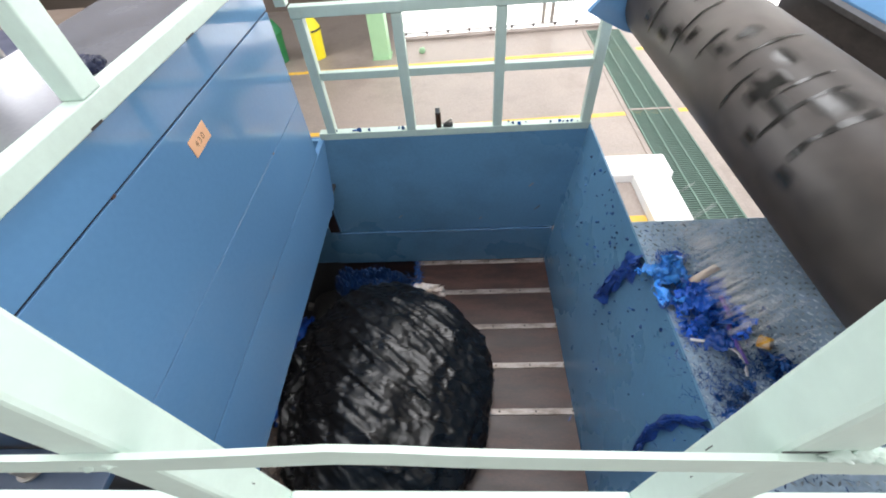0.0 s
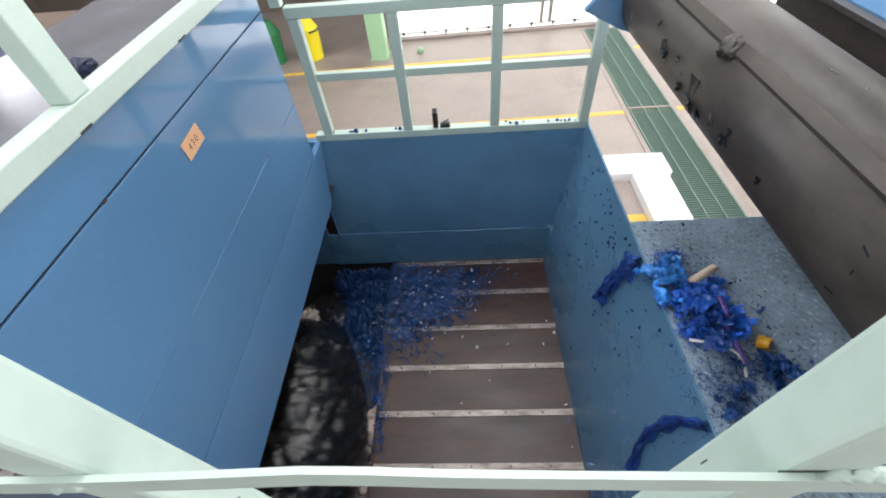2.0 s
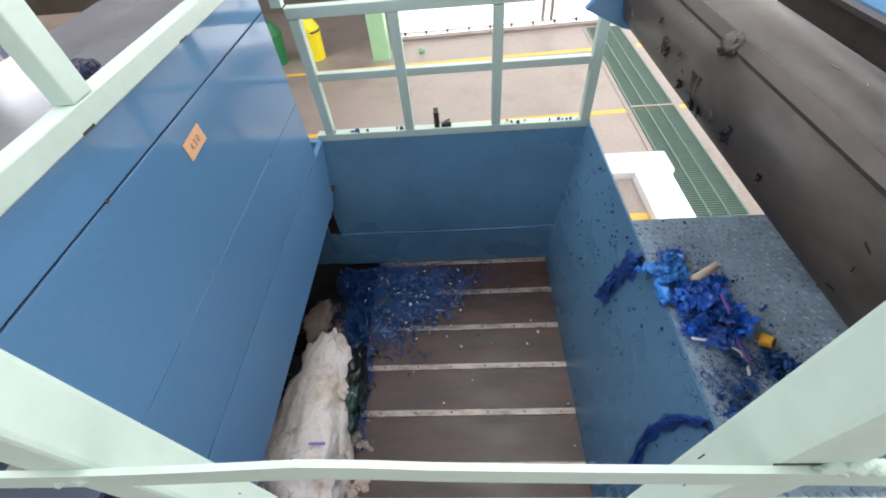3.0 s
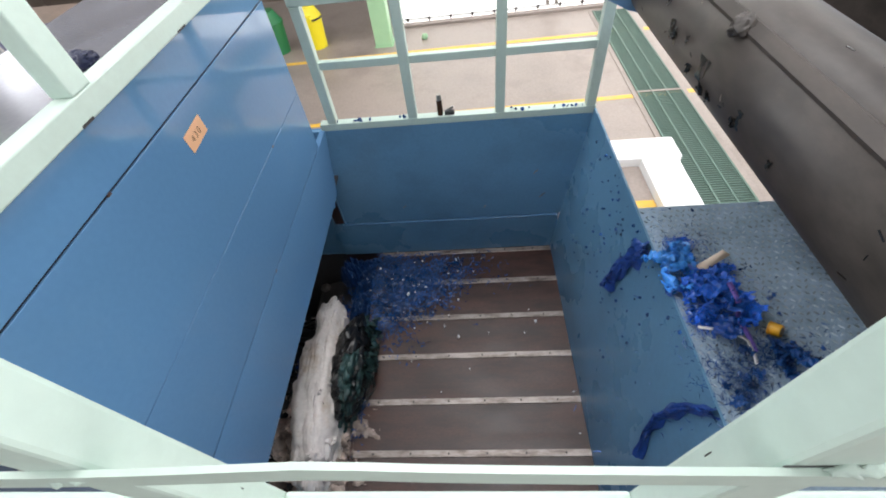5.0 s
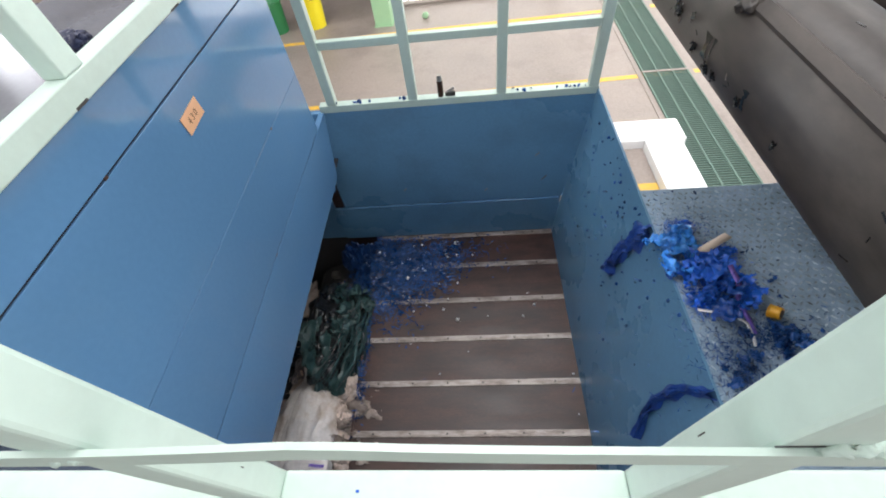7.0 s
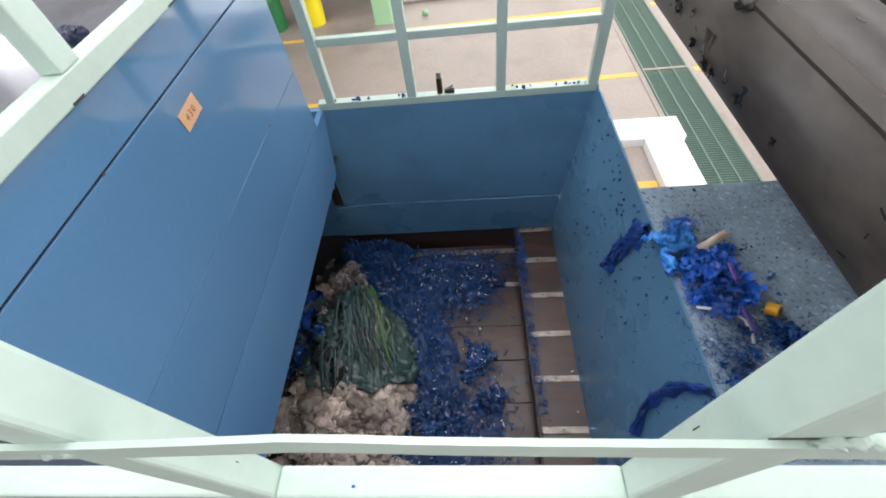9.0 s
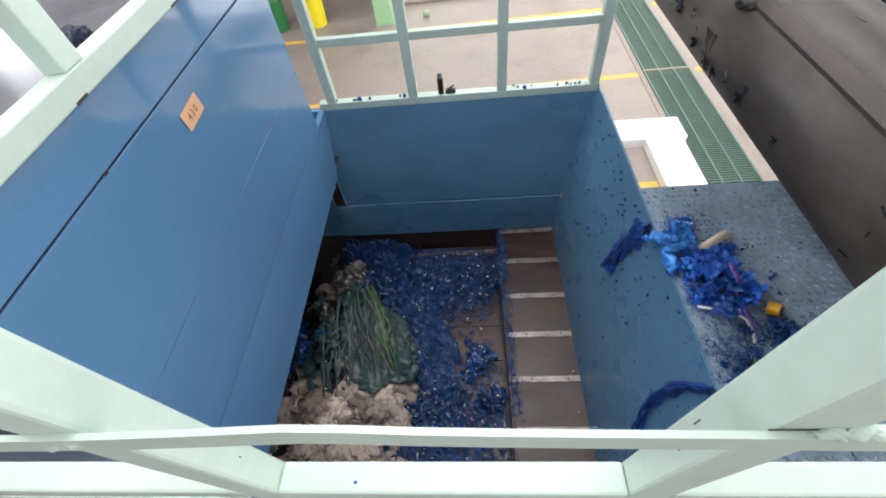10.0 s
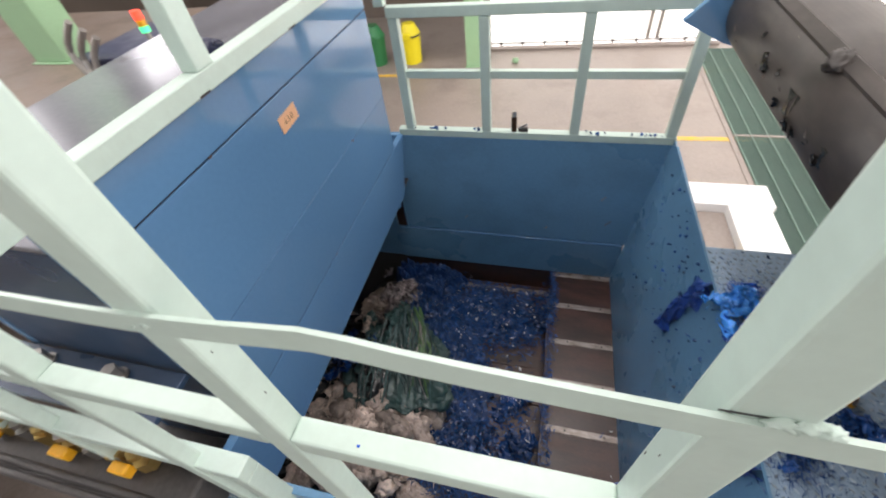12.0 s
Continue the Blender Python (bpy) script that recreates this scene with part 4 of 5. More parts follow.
thing("white_tape", strip([(1.535, -1.345, 0.016), (1.59, -1.358, 0.020), (1.64, -1.372, 0.022), (1.668, -1.40, 0.016), (1.675, -1.44, 0.004), (1.67, -1.47, 0.0)], 0.010), M_FLAKE, 0, 0, 0, "curled white plastic tape", "tape")


def cap():
    c = empty("orange_cap", 1.770, -1.365, PZ + 0.026, "orange plastic bottle cap lying on its side", "cap")
    c.rotation_euler = (radians(60), radians(20), radians(30))
    part("shell", cyl((0, 0, -0.014), (0, 0, 0.014), 0.022, 0.020, 24), M_ORANGE, c)
    part("ring", cyl((0, 0, -0.020), (0, 0, -0.0145), 0.0225, 0.0225, 24), M_ORANGE, c)
    part("inner_seal", cyl((0, 0, 0.0142), (0, 0, 0.0155), 0.014, 0.014, 20), M_RUST, c, "dark rust-brown seal")


cap()


def on_wall(y, z, out=0.004):
    return Vector((1.5 + 0.1022 * z - out, y, z))


def hanging(path, width, seed, label):
    """Netting that hangs over the rim down the inner wall: a creased ribbon lying on the sloped wall."""
    bm = bmesh.new()
    off = Vector((seed, seed * 2, 0))
    rows = []
    n, m = 40, 14
    for i in range(n + 1):
        f = i / n * (len(path) - 1)
        k = min(int(f), len(path) - 2)
        a, c = Vector(path[k]), Vector(path[k + 1])
        p = a.lerp(c, f - k)
        d = (c - a).normalized()
        s = Vector((-d.y, d.x))
        w = width * (0.55 + 0.6 * noise.noise(Vector((i * 0.13, seed, 0))) + 0.25 * math.sin(3.1 * i / n))
        row = []
        for j in range(m + 1):
            g = j / m - 0.5
            q = p + s * g * w + s * 0.25 * width * noise.noise(Vector((i * 0.2, j * 0.4, seed)))
            h = 0.004 + 0.028 * (1 - (2 * g) ** 2) * (0.4 + (1 - abs(noise.noise(Vector((i * 0.12, j * 0.5, seed)) + off))) ** 3)
            row.append(bm.verts.new(on_wall(q.x, min(q.y, 0.012), h)))
        rows.append(row)
    for a, c in zip(rows, rows[1:]):
        for j in range(m):
            bm.faces.new((a[j], a[j + 1], c[j + 1], c[j]))
    bmesh.ops.recalc_face_normals(bm, faces=bm.faces)
    return thing("blue_netting", bm, M_DARKNET, 0, 0, 0, label, "plastic netting", group=NETS)


hanging([(-1.0, 0.01), (-0.95, -0.08), (-0.91, -0.2), (-0.88, -0.35), (-0.87, -0.43)], 0.115, 2, "dark blue netting hanging over the rim down the wall")
hanging([(-1.62, 0.01), (-1.585, -0.06), (-1.555, -0.14), (-1.535, -0.24), (-1.53, -0.31), (-1.55, -0.42), (-1.60, -0.56)], 0.050, 6, "dark blue netting hanging over the rim down the wall")
specks = []
for i in range(150):
    y = rng.gauss(-0.75, 0.34)
    z = rng.uniform(-0.75, -0.01) if rng.random() < 0.4 else -abs(rng.gauss(0, 0.22)) - 0.01
    if -1.7 < y < -0.05:
        p = on_wall(y, z, 0.003)
        specks.append((p.x, p.y, p.z, 0, 0.0, 0.0))
thing("blue_specks", chunks(specks, 170, 0.006, rng), M_SHRED, 0, 0, 0, "small dark blue shreds stuck to the hopper wall", "shreds", kind="stuff")
thing("rim_scraps", chunks([(0.2, 0.02, 0.016, 0.06, 0.006, 0.0), (0.45, 0.02, 0.016, 0.02, 0.006, 0), (1.1, 0.02, 0.016, 0.05, 0.006, 0), (1.35, 0.02, 0.016, 0.05, 0.006, 0)], 20, 0.010, rng), M_SHRED, 0, 0, 0, "small blue scraps lying on the rim", "shreds", kind="stuff")
thing("green_scrap", creased(lump(0.06, 0.05, 0.06, 4, 0.4, 3, 3), 3, 0.02, 12), M_COL, -0.06, 7.35, G + 0.05, "crumpled light green scrap on the hall floor", "scrap")

# ---- waste in the hopper ----
bag_skin = lump(0.58, 0.74, 0.36, 2, 0.09, 1.5, 7)
spin = Matrix.Rotation(radians(38), 3, "Z")
bmesh.ops.rotate(bag_skin, verts=bag_skin.verts, matrix=spin)
creased(bag_skin, 2, 0.016, 2.2, (0.30, 3.0, 1.6), 8)
creased(bag_skin, 5, 0.008, 5.5, (0.22, 3.6, 1.8), 9)
creased(bag_skin, 9, 0.0035, 11, (0.25, 3.2, 1.5), 6)
bmesh.ops.rotate(bag_skin, verts=bag_skin.verts, matrix=spin.inverted())
BAG = empty("rubbish_bag", 0.32, -1.1, -0.95, "shiny black plastic rubbish bag, crumpled and full", "rubbish bag")
part("film", bag_skin, M_BAG, BAG, smooth=True)
tear = creased(lump(0.12, 0.05, 0.05, 4, 0.4, 4, 4), 4, 0.03, 12)
bmesh.ops.translate(tear, verts=tear.verts, vec=(0.18, 0.66, 0.05))
part("torn_lining", tear, M_CLEAR, BAG, "torn white lining", True)


def bundle():
    w = empty("plastic_bundle", -0.05, -1.1, -1.12, "stained white plastic wrap rolled into a bundle", "plastic bundle")
    bm = lump(0.215, 0.62, 0.125, 5, 0.14, 2.0, 6)
    for v in bm.verts:
        k = 1.04 - 0.10 * min(1, max(0, v.co.y + 0.15) / 0.35)
        neck = 1 - 0.22 * math.exp(-((v.co.y - 0.34) / 0.06) ** 2)
        v.co.x *= k * neck
        v.co.z *= k * neck
    part("wrap", creased(creased(creased(bm, 3, 0.016, 5, (1, 1.8, 1), 3), 8, 0.006, 12), 11, 0.003, 26, (1.6, 0.6, 1.2), 5), M_CLEAR, w, smooth=True)
    part("tape", strip([(-0.02, -0.10, 0.15), (0.06, -0.09, 0.15), (0.10, -0.085, 0.13)], 0.014), M_PURPLE, w, "purple tape")
    pile(w, "film_flap", 16, [(0.05, 0.1, 0.06, 0.05, 0.2, 0.01), (0.10, -0.25, 0.0, 0.05, 0.12, 0.02), (-0.08, -0.2, 0.04, 0.04, 0.2, 0.02)], 0.065, M_CLEAR, random.Random(41), 0.5)
    fl = creased(lump(0.07, 0.10, 0.03, 6, 0.4, 3, 4), 6, 0.02, 10)
    bmesh.ops.translate(fl, verts=fl.verts, vec=(0.15, -0.25, 0.0))
    part("loose_flap", fl, M_CLEAR, w, "", True)
    return w


WRAP = bundle()


def low_film():
    bm = creased(creased(lump(0.17, 0.31, 0.10, 13, 0.2, 2.0, 5), 6, 0.02, 5, (3, 1, 1), 5), 8, 0.007, 12, (3, 0.6, 1), 6)
    bmesh.ops.translate(bm, verts=bm.verts, vec=(-0.17, 0.0, -0.02))
    return bm


def film_bundle():
    g = empty("film_bundle", 0.03, -0.86, -1.17, "dark green plastic film folded into a bundle", "film bundle")
    skin = lump(0.30, 0.36, 0.07, 9, 0.30, 1.8, 6)
    for v in skin.verts:
        v.co.x *= 1 - 0.5 * max(-0.3, v.co.y) / 0.36
    part("folds", creased(creased(skin, 4, 0.022, 4, (3.5, 0.4, 1), 7), 7, 0.010, 12, (4.0, 0.35, 1), 6), M_GREEN, g, smooth=True)
    r = random.Random(23)
    draped(g, "film_strip", 64, r, (-0.26, 0.26), (-0.36, -0.05), 0.012, M_TEAL)
    draped(g, "green_strip", 18, r, (0.10, 0.30), (-0.42, -0.15), 0.016, M_LEAF, "yellowish green film strip")
    draped(g, "clear_strip", 22, r, (-0.26, 0.24), (-0.36, -0.1), 0.005, M_FILM, "thin clear film strip")
    pile(g, "film_fold", 12, [(-0.14, 0.05, 0.03, 0.08, 0.12, 0.03), (0.02, 0.2, 0.04, 0.08, 0.06, 0.02)], 0.08, M_GREEN, r, 0.5)
    for i in range(2):
        part("pale_strip", strip([(0.10 + 0.05 * i, 0.05, 0.08), (0.14 + 0.05 * i, -0.1, 0.07), (0.15 + 0.06 * i, -0.28, 0.03)], 0.007), (M_COL, M_CLEAR)[i % 2], g, "pale film strip")
    part("back_film", low_film(), M_BAG, g, "black glossy film underside", True)
    return g


NET = film_bundle()
def kept(bm, low):
    """Drop the pieces that reach past x = low."""
    out = [v for v in bm.verts if v.co.x < low or v.co.y > -0.03]
    bad = set(out)
    grown = list(out)
    while grown:
        v = grown.pop()
        for e in v.link_edges:
            o = e.other_vert(v)
            if o not in bad:
                bad.add(o)
                grown.append(o)
    bmesh.ops.delete(bm, geom=list(bad), context="VERTS")
    return bm


SH_RAM = thing("blue_shreds", kept(shreds([(0.12, -0.20, 0.006, 0.10, 0.09, 0.010), (0.20, -0.38, 0.006, 0.12, 0.12, 0.010), (0.45, -0.22, 0.006, 0.18, 0.10, 0.004), (0.12, -0.55, 0.006, 0.12, 0.12, 0.003), (0.34, -0.36, 0.006, 0.12, 0.10, 0.006)], 5200, 0.026, 0.0042, rng, 0.9), 0.004), M_SHRED, 0, 0, FLOOR, "torn blue plastic shreds strewn over the ram", "shreds", False, kind="stuff")
SH_EDGE = thing("blue_shreds", shreds([(0.005 + 0.01 * (i % 3), -0.1 - 0.11 * i, 0.006, 0.014, 0.06, 0.008) for i in range(12)] + [(0.0, -0.3, 0.01, 0.02, 0.12, 0.02)] * 5, 900, 0.022, 0.003, rng, 0.9), M_SHRED, 0, 0, FLOOR, "blue plastic shreds along the ram's front edge", "shreds", False, kind="stuff")
FLAKES = thing("white_flakes", chunks([(0.4, -0.3, 0.012, 0.2, 0.16, 0.0), (0.25, -0.25, 0.018, 0.15, 0.1, 0.0), (0.6, -0.7, 0.012, 0.25, 0.3, 0.0)], 46, 0.0085, rng), M_FLAKE, 0, 0, FLOOR, "white plastic flakes on the ram", "flakes", kind="stuff")
PATH_OF_HEAP = [(0.10, -0.20, -1.33, 0.09, 0.10, 0.05), (0.24, -0.36, -1.33, 0.09, 0.12, 0.06), (0.38, -0.62, -1.33, 0.08, 0.14, 0.06), (0.48, -0.95, -1.33, 0.08, 0.16, 0.05),
                (0.58, -1.32, -1.33, 0.10, 0.18, 0.05), (0.66, -0.38, -1.33, 0.12, 0.10, 0.03), (0.82, -0.42, -1.33, 0.08, 0.12, 0.02), (0.80, -0.97, -1.33, 0.04, 0.05, 0.03), (0.85, -1.35, -1.33, 0.08, 0.15, 0.015), (0.6, -1.6, -1.33, 0.2, 0.08, 0.03), (-0.02, -0.3, -1.36, 0.10, 0.14, 0.04), (0.06, -0.55, -1.36, 0.08, 0.12, 0.03),
                (0.20, -0.75, -1.33, 0.10, 0.16, 0.03), (0.28, -1.05, -1.33, 0.09, 0.16, 0.03), (0.30, -1.4, -1.33, 0.09, 0.16, 0.03)]
thing("blue_shreds", shreds(PATH_OF_HEAP[:5] * 2 + PATH_OF_HEAP, 16000, 0.036, 0.0034, rng, 1.0), M_SHRED, 0, 0, 0, "heap of torn blue plastic shreds", "shreds", False, kind="stuff")
thing("white_flakes", chunks([(x, y, z + 0.06, a, b, c) for x, y, z, a, b, c in PATH_OF_HEAP], 70, 0.005, rng), M_FLAKE, 0, 0, 0, "white flakes among the blue shreds", "flakes", kind="stuff")
def tuft(size, seed):
    """A torn lump of wadding, woolly all over."""
    bm = lump(size * 1.35, size, size * 0.75, seed, 0.55, 1.6, 4)
    creased(bm, seed, size * 0.35, 0.55 / size, (1, 1, 1), 3)
    return creased(bm, seed + 3, size * 0.16, 1.6 / size, (1, 1, 1), 4)


def heap_height(x, y):
    return 0.15 * math.exp(-((x - 0.02) / 0.34) ** 2) * (1 - 0.5 * max(0.0, min(1.0, (y + 1.25) / 0.3)))


wad = random.Random(17)
for k in range(84):
    x, y = wad.uniform(-0.40, 0.36), wad.uniform(-1.68, -1.10)
    if x + 0.5 * (y + 1.1) > 0.26:
        continue
    size = wad.uniform(0.03, 0.072)
    thing("foam_piece", tuft(size, 70 + k), M_FIBRE, x, y, -1.335 + heap_height(x, y) + wad.uniform(-0.03, 0.02), "torn woolly lump of pale beige wadding", "foam", group="foam lumps").rotation_euler = (wad.uniform(-0.5, 0.5), wad.uniform(-0.5, 0.5), wad.uniform(0, 6.2))
for k in range(46):
    x, y = wad.uniform(-0.38, 0.34), wad.uniform(-1.66, -1.08)
    if x + 0.5 * (y + 1.1) > 0.26:
        continue
    ob = thing("wadding_scrap", crumple(wad.uniform(0.04, 0.08), wad.uniform(0.03, 0.05), 200 + k * 3.1, 22), M_FIBRE, x, y, -1.315 + heap_height(x, y) + wad.uniform(-0.01, 0.03), "torn pale wadding scrap on the heap", "foam", group="wadding scraps")
    ob.rotation_euler = (wad.uniform(-0.8, 0.8), wad.uniform(-0.8, 0.8), wad.uniform(0, 6.2))
under = sheet(0.62, 0.22, 0.10, 21, freq=7)
bmesh.ops.rotate(under, verts=under.verts, matrix=Matrix.Rotation(radians(-62), 3, "Z"))
thing("shred_mat", under, M_MAT, 0.36, -0.75, -1.335, "matted blue plastic under the shreds", "shreds", kind="stuff")
scraps = random.Random(29)
for k in range(64):
    x, y, z, ax, ay, az = PATH_OF_HEAP[k % len(PATH_OF_HEAP)]
    size = scraps.uniform(0.035, 0.085)
    ob = thing("blue_scrap", crumple(size * 1.5, size, 60 + 5.3 * k), M_SCRAP, x + scraps.gauss(0, ax * 0.8), min(-0.09, y + scraps.gauss(0, ay * 0.8)), z - 0.004 + scraps.uniform(0, 0.03), "crumpled scrap of dark blue film in the heap", "film scrap", group="blue film scraps")
    ob.rotation_euler = (scraps.uniform(-0.3, 0.3), scraps.uniform(-0.3, 0.3), scraps.uniform(0, 6.28))
# blue film gathered in the far corner beside the rotor
for k, (x, y, sx, sy, h) in enumerate(((0.10, -0.20, 0.26, 0.18, 0.21), (0.04, -0.11, 0.30, 0.085, 0.25), (0.24, -0.11, 0.12, 0.08, 0.17), (-0.12, -0.13, 0.17, 0.10, 0.27), (0.14, -0.09, 0.16, 0.07, 0.24), (-0.02, -0.42, 0.16, 0.22, 0.18), (0.16, -0.55, 0.14, 0.22, 0.11), (0.26, -0.95, 0.11, 0.24, 0.07), (0.30, -1.35, 0.11, 0.24, 0.06))):
    thing("blue_mat", sheet(sx, sy, h, 60 + 5 * k, n=70, freq=9, ragged=0.5, rough=0.1), M_MAT, x, y, -1.336 if x > 0.2 else -1.375, "gathered dark blue plastic film beside the rotor", "film", group="gathered blue film")
for k, (x, y, z, sx, sy, h) in enumerate(((-0.02, -1.28, -1.34, 0.22, 0.16, 0.17), (-0.20, -1.36, -1.40, 0.24, 0.22, 0.20), (0.18, -1.36, -1.345, 0.22, 0.20, 0.14), (-0.02, -1.52, -1.35, 0.34, 0.18, 0.15), (-0.30, -1.16, -1.46, 0.18, 0.2, 0.18), (0.33, -1.17, -1.36, 0.08, 0.08, 0.12))):
    thing("foam_scrap", sheet(sx, sy, h, 31 + 3 * k, n=84, freq=8, ragged=0.5), M_FIBRE, x, y, z, "torn beige foam and fibre wadding, matted and dirty", "foam scrap", group="beige wadding")
thing("white_flecks", shreds([(x, y, z + 0.05, a, b, c) for x, y, z, a, b, c in PATH_OF_HEAP[:9]], 170, 0.020, 0.0020, rng, 0.9), M_FLAKE, 0, 0, 0, "thin white plastic slivers among the blue shreds", "flakes", False, kind="stuff")
TORN = []
for k, (x, y, sx, sy, h) in enumerate(((-0.17, -0.38, 0.15, 0.20, 0.17), (-0.22, -0.66, 0.14, 0.2, 0.16), (-0.30, -0.95, 0.14, 0.2, 0.18), (-0.10, -0.52, 0.10, 0.14, 0.12))):
    torn = thing("torn_film", sheet(sx, sy, h, 90 + 4 * k, n=80, freq=9, ragged=0.5), M_FILM, x, y, -1.46, "dirty clear film, torn and bunched over the rotor", "plastic film", group="torn film at the rotor")
    pile(torn, "film_scrap", 9, [(0, 0, h * 0.4, sx * 0.45, sy * 0.45, h * 0.3)], 0.075, (M_FILM, M_FIBRE, M_SCRAP, M_FILM)[k], random.Random(300 + k), 0.9)
    TORN.append(torn)
thing("foam_crumbs", chunks([(0.0, -1.25, -1.30, 0.13, 0.09, 0.04), (-0.15, -1.35, -1.28, 0.13, 0.12, 0.05), (0.2, -1.33, -1.32, 0.10, 0.10, 0.03), (0.02, -1.5, -1.31, 0.2, 0.1, 0.03), (-0.3, -1.2, -1.36, 0.1, 0.15, 0.06)], 200, 0.014, rng), M_FOAM, 0, 0, 0, "torn beige foam crumbs", "foam crumbs", kind="stuff")
thing("fibre_tufts", shreds([(0.0, -1.25, -1.28, 0.13, 0.09, 0.05), (-0.15, -1.35, -1.26, 0.15, 0.12, 0.05), (0.2, -1.35, -1.31, 0.10, 0.10, 0.04), (-0.3, -1.2, -1.32, 0.1, 0.15, 0.06)], 1100, 0.034, 0.0022, rng, 0.9), M_FOAM, 0, 0, 0, "loose beige fibre tufts", "fibre", False, kind="stuff")
FALL = thing("white_flakes", chunks([(0, 0, 0, 0.12, 0.18, 0.004), (0.05, -0.1, 0.02, 0.10, 0.16, 0.04)], 200, 0.008, rng), M_FLAKE, 0, 0, 0, "white plastic flakes falling from the conveyor", "flakes", kind="stuff")


# ---- motion ----
RAM_X = [(0, 0.42), (0.5, 0.36), (1.0, 0.30), (1.4, 0.25), (1.6, 0.30), (1.8, 0.28), (2.0, 0.25), (2.2, 0.17), (2.4, 0.09), (2.6, 0.08),
         (3.2, 0.15), (4.8, 0.08), (5.1, 0.09), (5.4, 0.24), (5.6, 0.36), (5.8, 0.30), (6.0, 0.25), (6.2, 0.20), (6.4, 0.14), (6.6, 0.06),
         (6.8, 0.02), (7.0, 0.07), (7.2, 0.18), (7.6, 0.58), (8.0, 0.98), (8.4, 1.28), (8.6, 1.35), (8.8, 1.28), (9.0, 1.13), (9.2, 1.03), (9.5, 0.985), (12, 0.985)]


def motions():
    walk(RAM, [(t, pose(x, 0, FLOOR)) for t, x in RAM_X])
    walk(SH_EDGE, [(t, pose(x, 0, FLOOR)) for t, x in RAM_X])
    # strewn shreds ride the ram, are scraped off by the wall as it draws back, and drop to the lower floor
    ride = [(t, pose(x, 0, FLOOR)) for t, x in RAM_X if t <= 7.2]
    early = [(0, pose(-0.12, 0, -1.325)), (0.5, pose(-0.12, 0, -1.325)), (0.7, pose(-0.05, 0, FLOOR - 0.03)), (0.8, pose(0.12, 0, FLOOR + 0.02))]
    walk(SH_RAM, early + [r for r in ride if r[0] >= 1.0] + [(7.5, pose(0.30, 0, FLOOR)), (8.0, pose(0.34, 0, FLOOR)), (8.3, pose(0.34, 0, -1.325)), (12, pose(0.34, 0, -1.325))])
    walk(FLAKES, early + [r for r in ride if r[0] >= 1.0] + [(7.5, pose(0.22, 0, FLOOR)), (8.0, pose(0.22, 0, FLOOR)), (8.3, pose(0.22, 0, -1.32)), (12, pose(0.22, 0, -1.32))])
    walk(ROTOR, [(0.25 * i, pose(-0.30, -0.9, -1.72, 0, -70 * i, 0)) for i in range(49)])
    turn = [(0, 0), (0.1, 49), (0.2, 98), (0.3, 147), (0.4, 196), (0.5, 244), (0.6, 292), (0.7, 338), (0.8, 382), (0.9, 422), (1.0, 456), (1.1, 482), (1.2, 500), (1.3, 510), (1.4, 514), (1.5, 515), (12, 515)]
    walk(DRUM, [(t, pose(CX, -1.0, CZ, 0, 515 - a, 0)) for t, a in turn])
    walk(BAG, [(0, pose(0.32, -1.12, -0.98, 0, 0, 0)), (0.25, pose(0.20, -1.2, -0.98, 0, -6, 0)), (0.5, pose(0.08, -1.28, -0.98, 0, -12, 2)), (0.8, pose(-0.06, -1.32, -0.98, 0, -20, 2)),
               (1.0, pose(-0.13, -1.34, -0.98, 0, -24, 2)), (1.2, pose(-0.12, -1.38, -0.98, 0, -24, 4)), (1.5, pose(0.05, -1.45, -1.0, 0, -12, 10)), (1.7, pose(0.10, -1.42, -1.0, 0, -14, 18)),
               (1.9, pose(-0.08, -1.35, -1.06, 0, -50, 10)), (2.0, pose(-0.16, -1.35, -1.08, 0, -70, 5)), (2.2, pose(-0.20, -1.38, -1.12, 0, -95, 4)), (2.4, pose(-0.42, -1.35, -1.45, 0, -115, 4)),
               (2.8, pose(-0.5, -1.0, -1.8, 0, -130, 0)), (12, pose(-0.5, -1.0, -1.85, 0, -130, 0))])
    walk(WRAP, [(0, pose(-0.3, -1.2, -1.5)), (2.1, pose(-0.3, -1.25, -1.5)), (2.35, pose(-0.14, -1.33, -1.1, 0, 0, 2)), (2.5, pose(-0.06, -1.34, -1.04, 0, 0, 0)), (2.8, pose(-0.08, -1.32, -1.04, 0, 15, 0)), (3.0, pose(-0.10, -1.30, -1.05, 0, 25, 0)), (3.2, pose(-0.07, -1.28, -1.06, 0, 15, 1)),
                (4.8, pose(-0.13, -1.10, -1.10, 0, 78, 4)), (5.2, pose(-0.11, -1.08, -1.10, 0, 72, 6)), (5.5, pose(-0.07, -1.07, -1.09, 0, 48, 11)), (6.0, pose(-0.07, -1.06, -1.09, 0, 52, 12)), (6.5, pose(-0.11, -1.10, -1.10, 0, 70, 5)),
                (6.8, pose(-0.14, -1.3, -1.12, 0, 60, -6)), (7.0, pose(-0.18, -1.52, -1.16, 0, 40, -6)), (7.3, pose(-0.28, -1.55, -1.4, 0, 40, 0)), (7.8, pose(-0.45, -1.15, -1.75, 0, 40, 0)), (12, pose(-0.45, -1.15, -1.8, 0, 40, 0))])
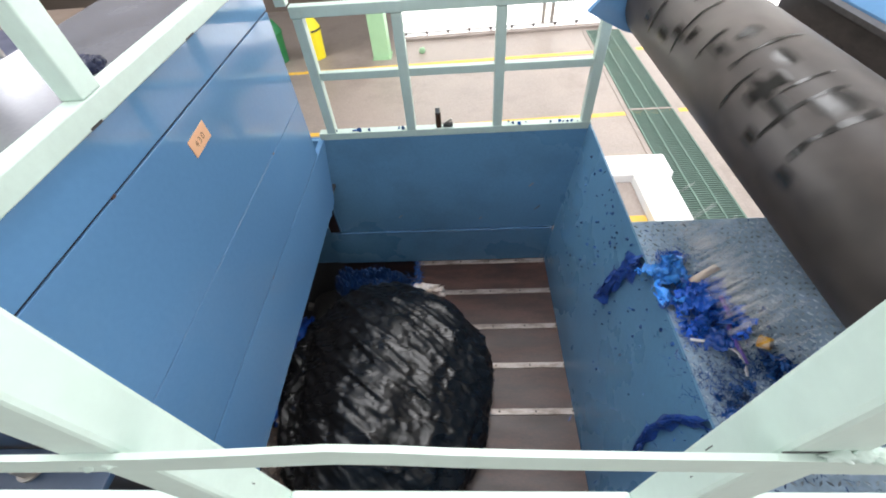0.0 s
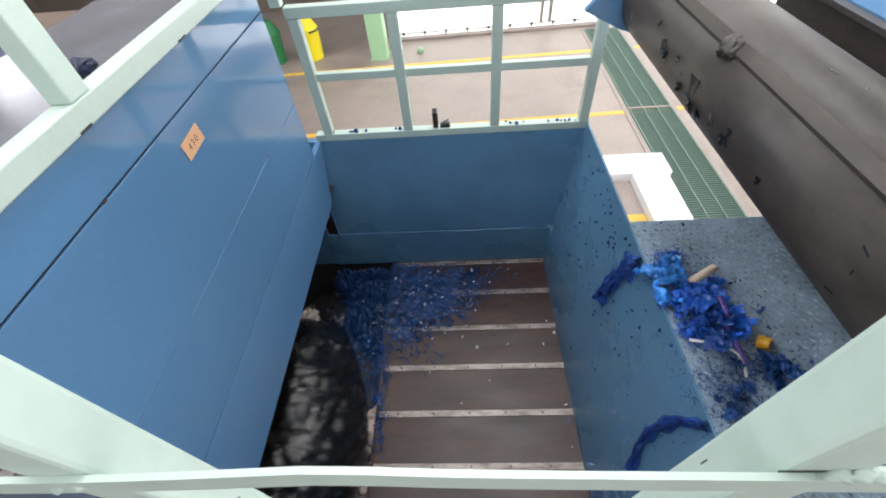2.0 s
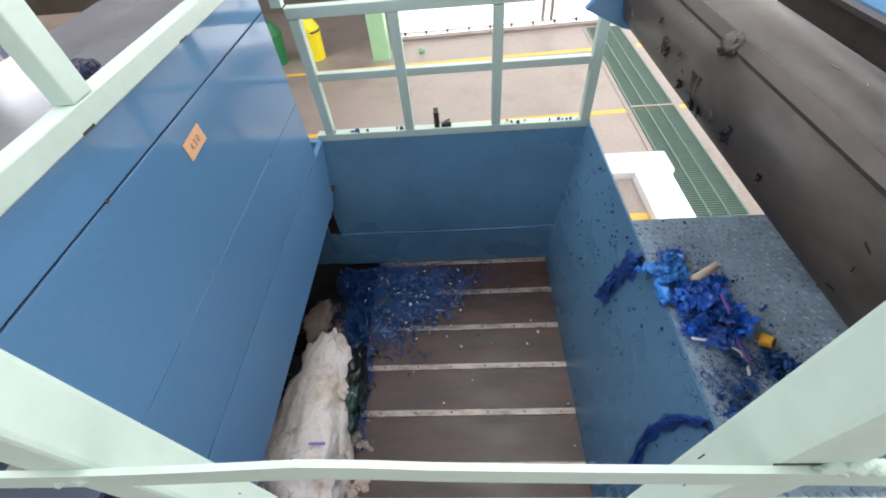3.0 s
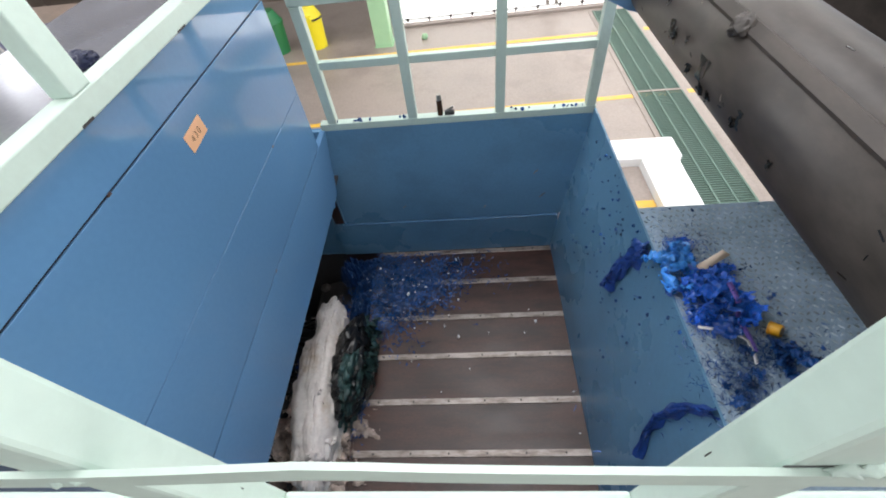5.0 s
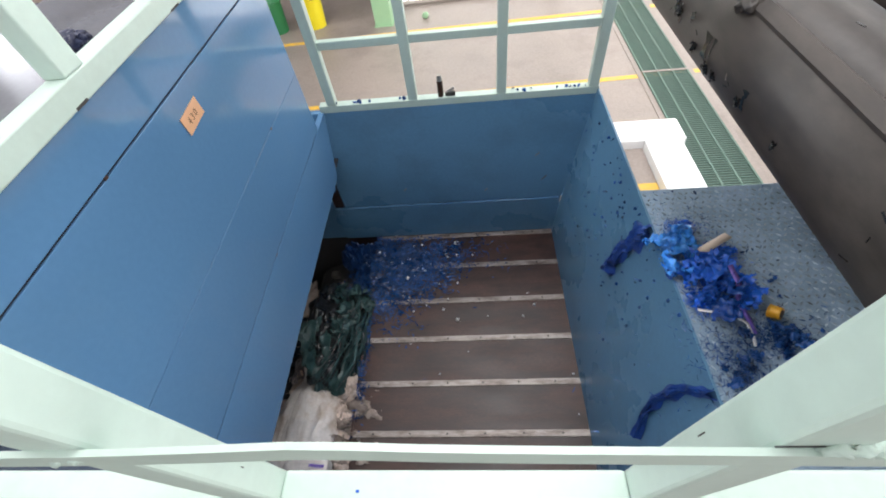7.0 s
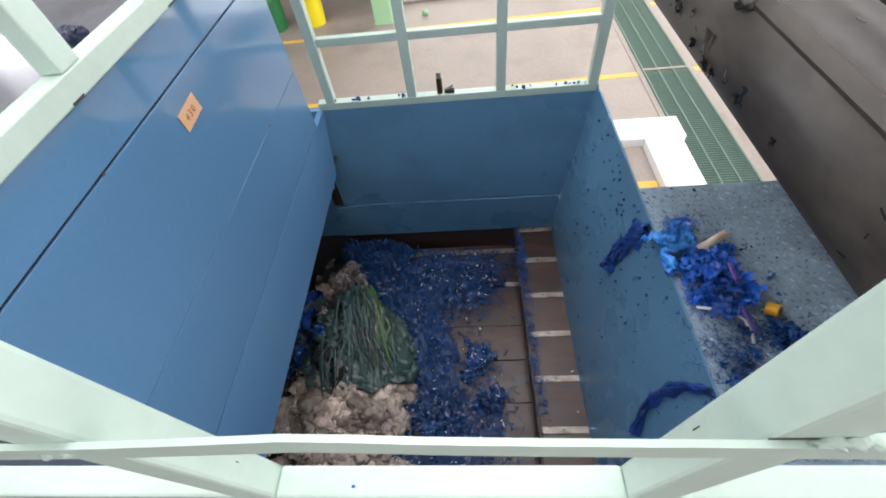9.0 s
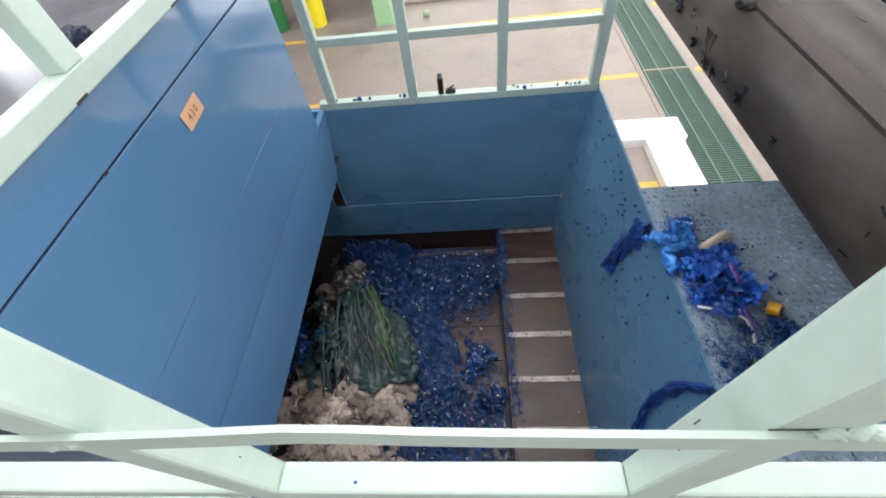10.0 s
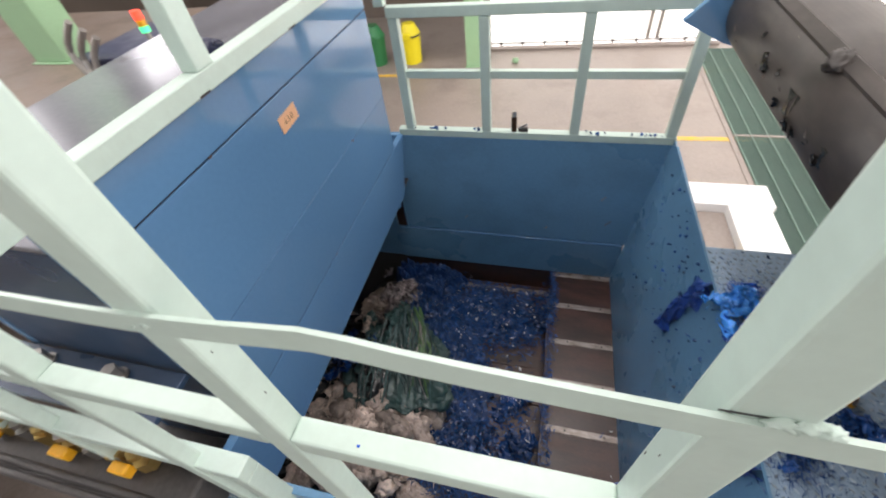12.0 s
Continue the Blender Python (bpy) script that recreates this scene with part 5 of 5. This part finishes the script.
    walk(NET, [(0, pose(-0.1, -0.95, -1.62, 0, 60, 0)), (2.6, pose(-0.1, -0.95, -1.6, 0, 90, 0)), (3.2, pose(0.08, -1.05, -1.28, 0, 104, 0)), (4.8, pose(0.02, -0.97, -1.22, 0, 98, 0)), (5.2, pose(0.04, -0.97, -1.21, 0, 98, 0)),
               (5.5, pose(0.10, -0.95, -1.21, 0, 96, 4)), (6.0, pose(0.09, -0.95, -1.21, 0, 96, 4)), (6.5, pose(0.04, -0.96, -1.20, 0, 94, 2)), (6.8, pose(0.03, -0.93, -1.15, 0, 76, 0)), (7.0, pose(-0.05, -0.88, -1.16, 0, 66, 0)), (7.2, pose(-0.02, -0.9, -1.16, 0, 64, 0)), (7.5, pose(0.0, -0.88, -1.16, 0, 40, 2)),
               (8.2, pose(0.03, -0.86, -1.17, 0, 10, 8)), (8.8, pose(0.03, -0.86, -1.17, 0, 4, 12)), (9.5, pose(0.03, -0.86, -1.17, 0, 2, 12)), (12, pose(0.05, -0.88, -1.17, 0, 0, 12))])
    # the rotor tugs at the torn film
    for k, ob in enumerate(TORN):
        x, y, z = ob.location
        walk(ob, [(0.4 * i, pose(x + 0.02 * math.sin(2.1 * i + k), y + 0.03 * math.sin(1.3 * i + 2 * k), z + 0.02 * math.sin(1.7 * i + k) - 0.12 + 0.26 * max(0, min(1, (0.4 * i - 7.2) / 1.2)), 8 * math.sin(1.1 * i + k), 10 * math.sin(1.9 * i + 3 * k), 0)) for i in range(31)])
    # flakes thrown off the belt: over the platform, past the wall, onto the ram
    walk(FALL, [(0, pose(1.62, -1.15, 0.16, 0, 50, 0)), (0.1, pose(1.33, -1.2, -0.15, 0, 60, 0)), (0.2, pose(1.18, -1.25, -0.6, 0, 40, 0)), (0.3, pose(1.14, -1.3, -0.95, 0, 20, 0)), (0.4, pose(1.22, -1.32, FLOOR + 0.01)), (0.7, pose(1.62, -1.33, FLOOR + 0.01)), (12, pose(1.62, -1.33, FLOOR + 0.01))])


motions()
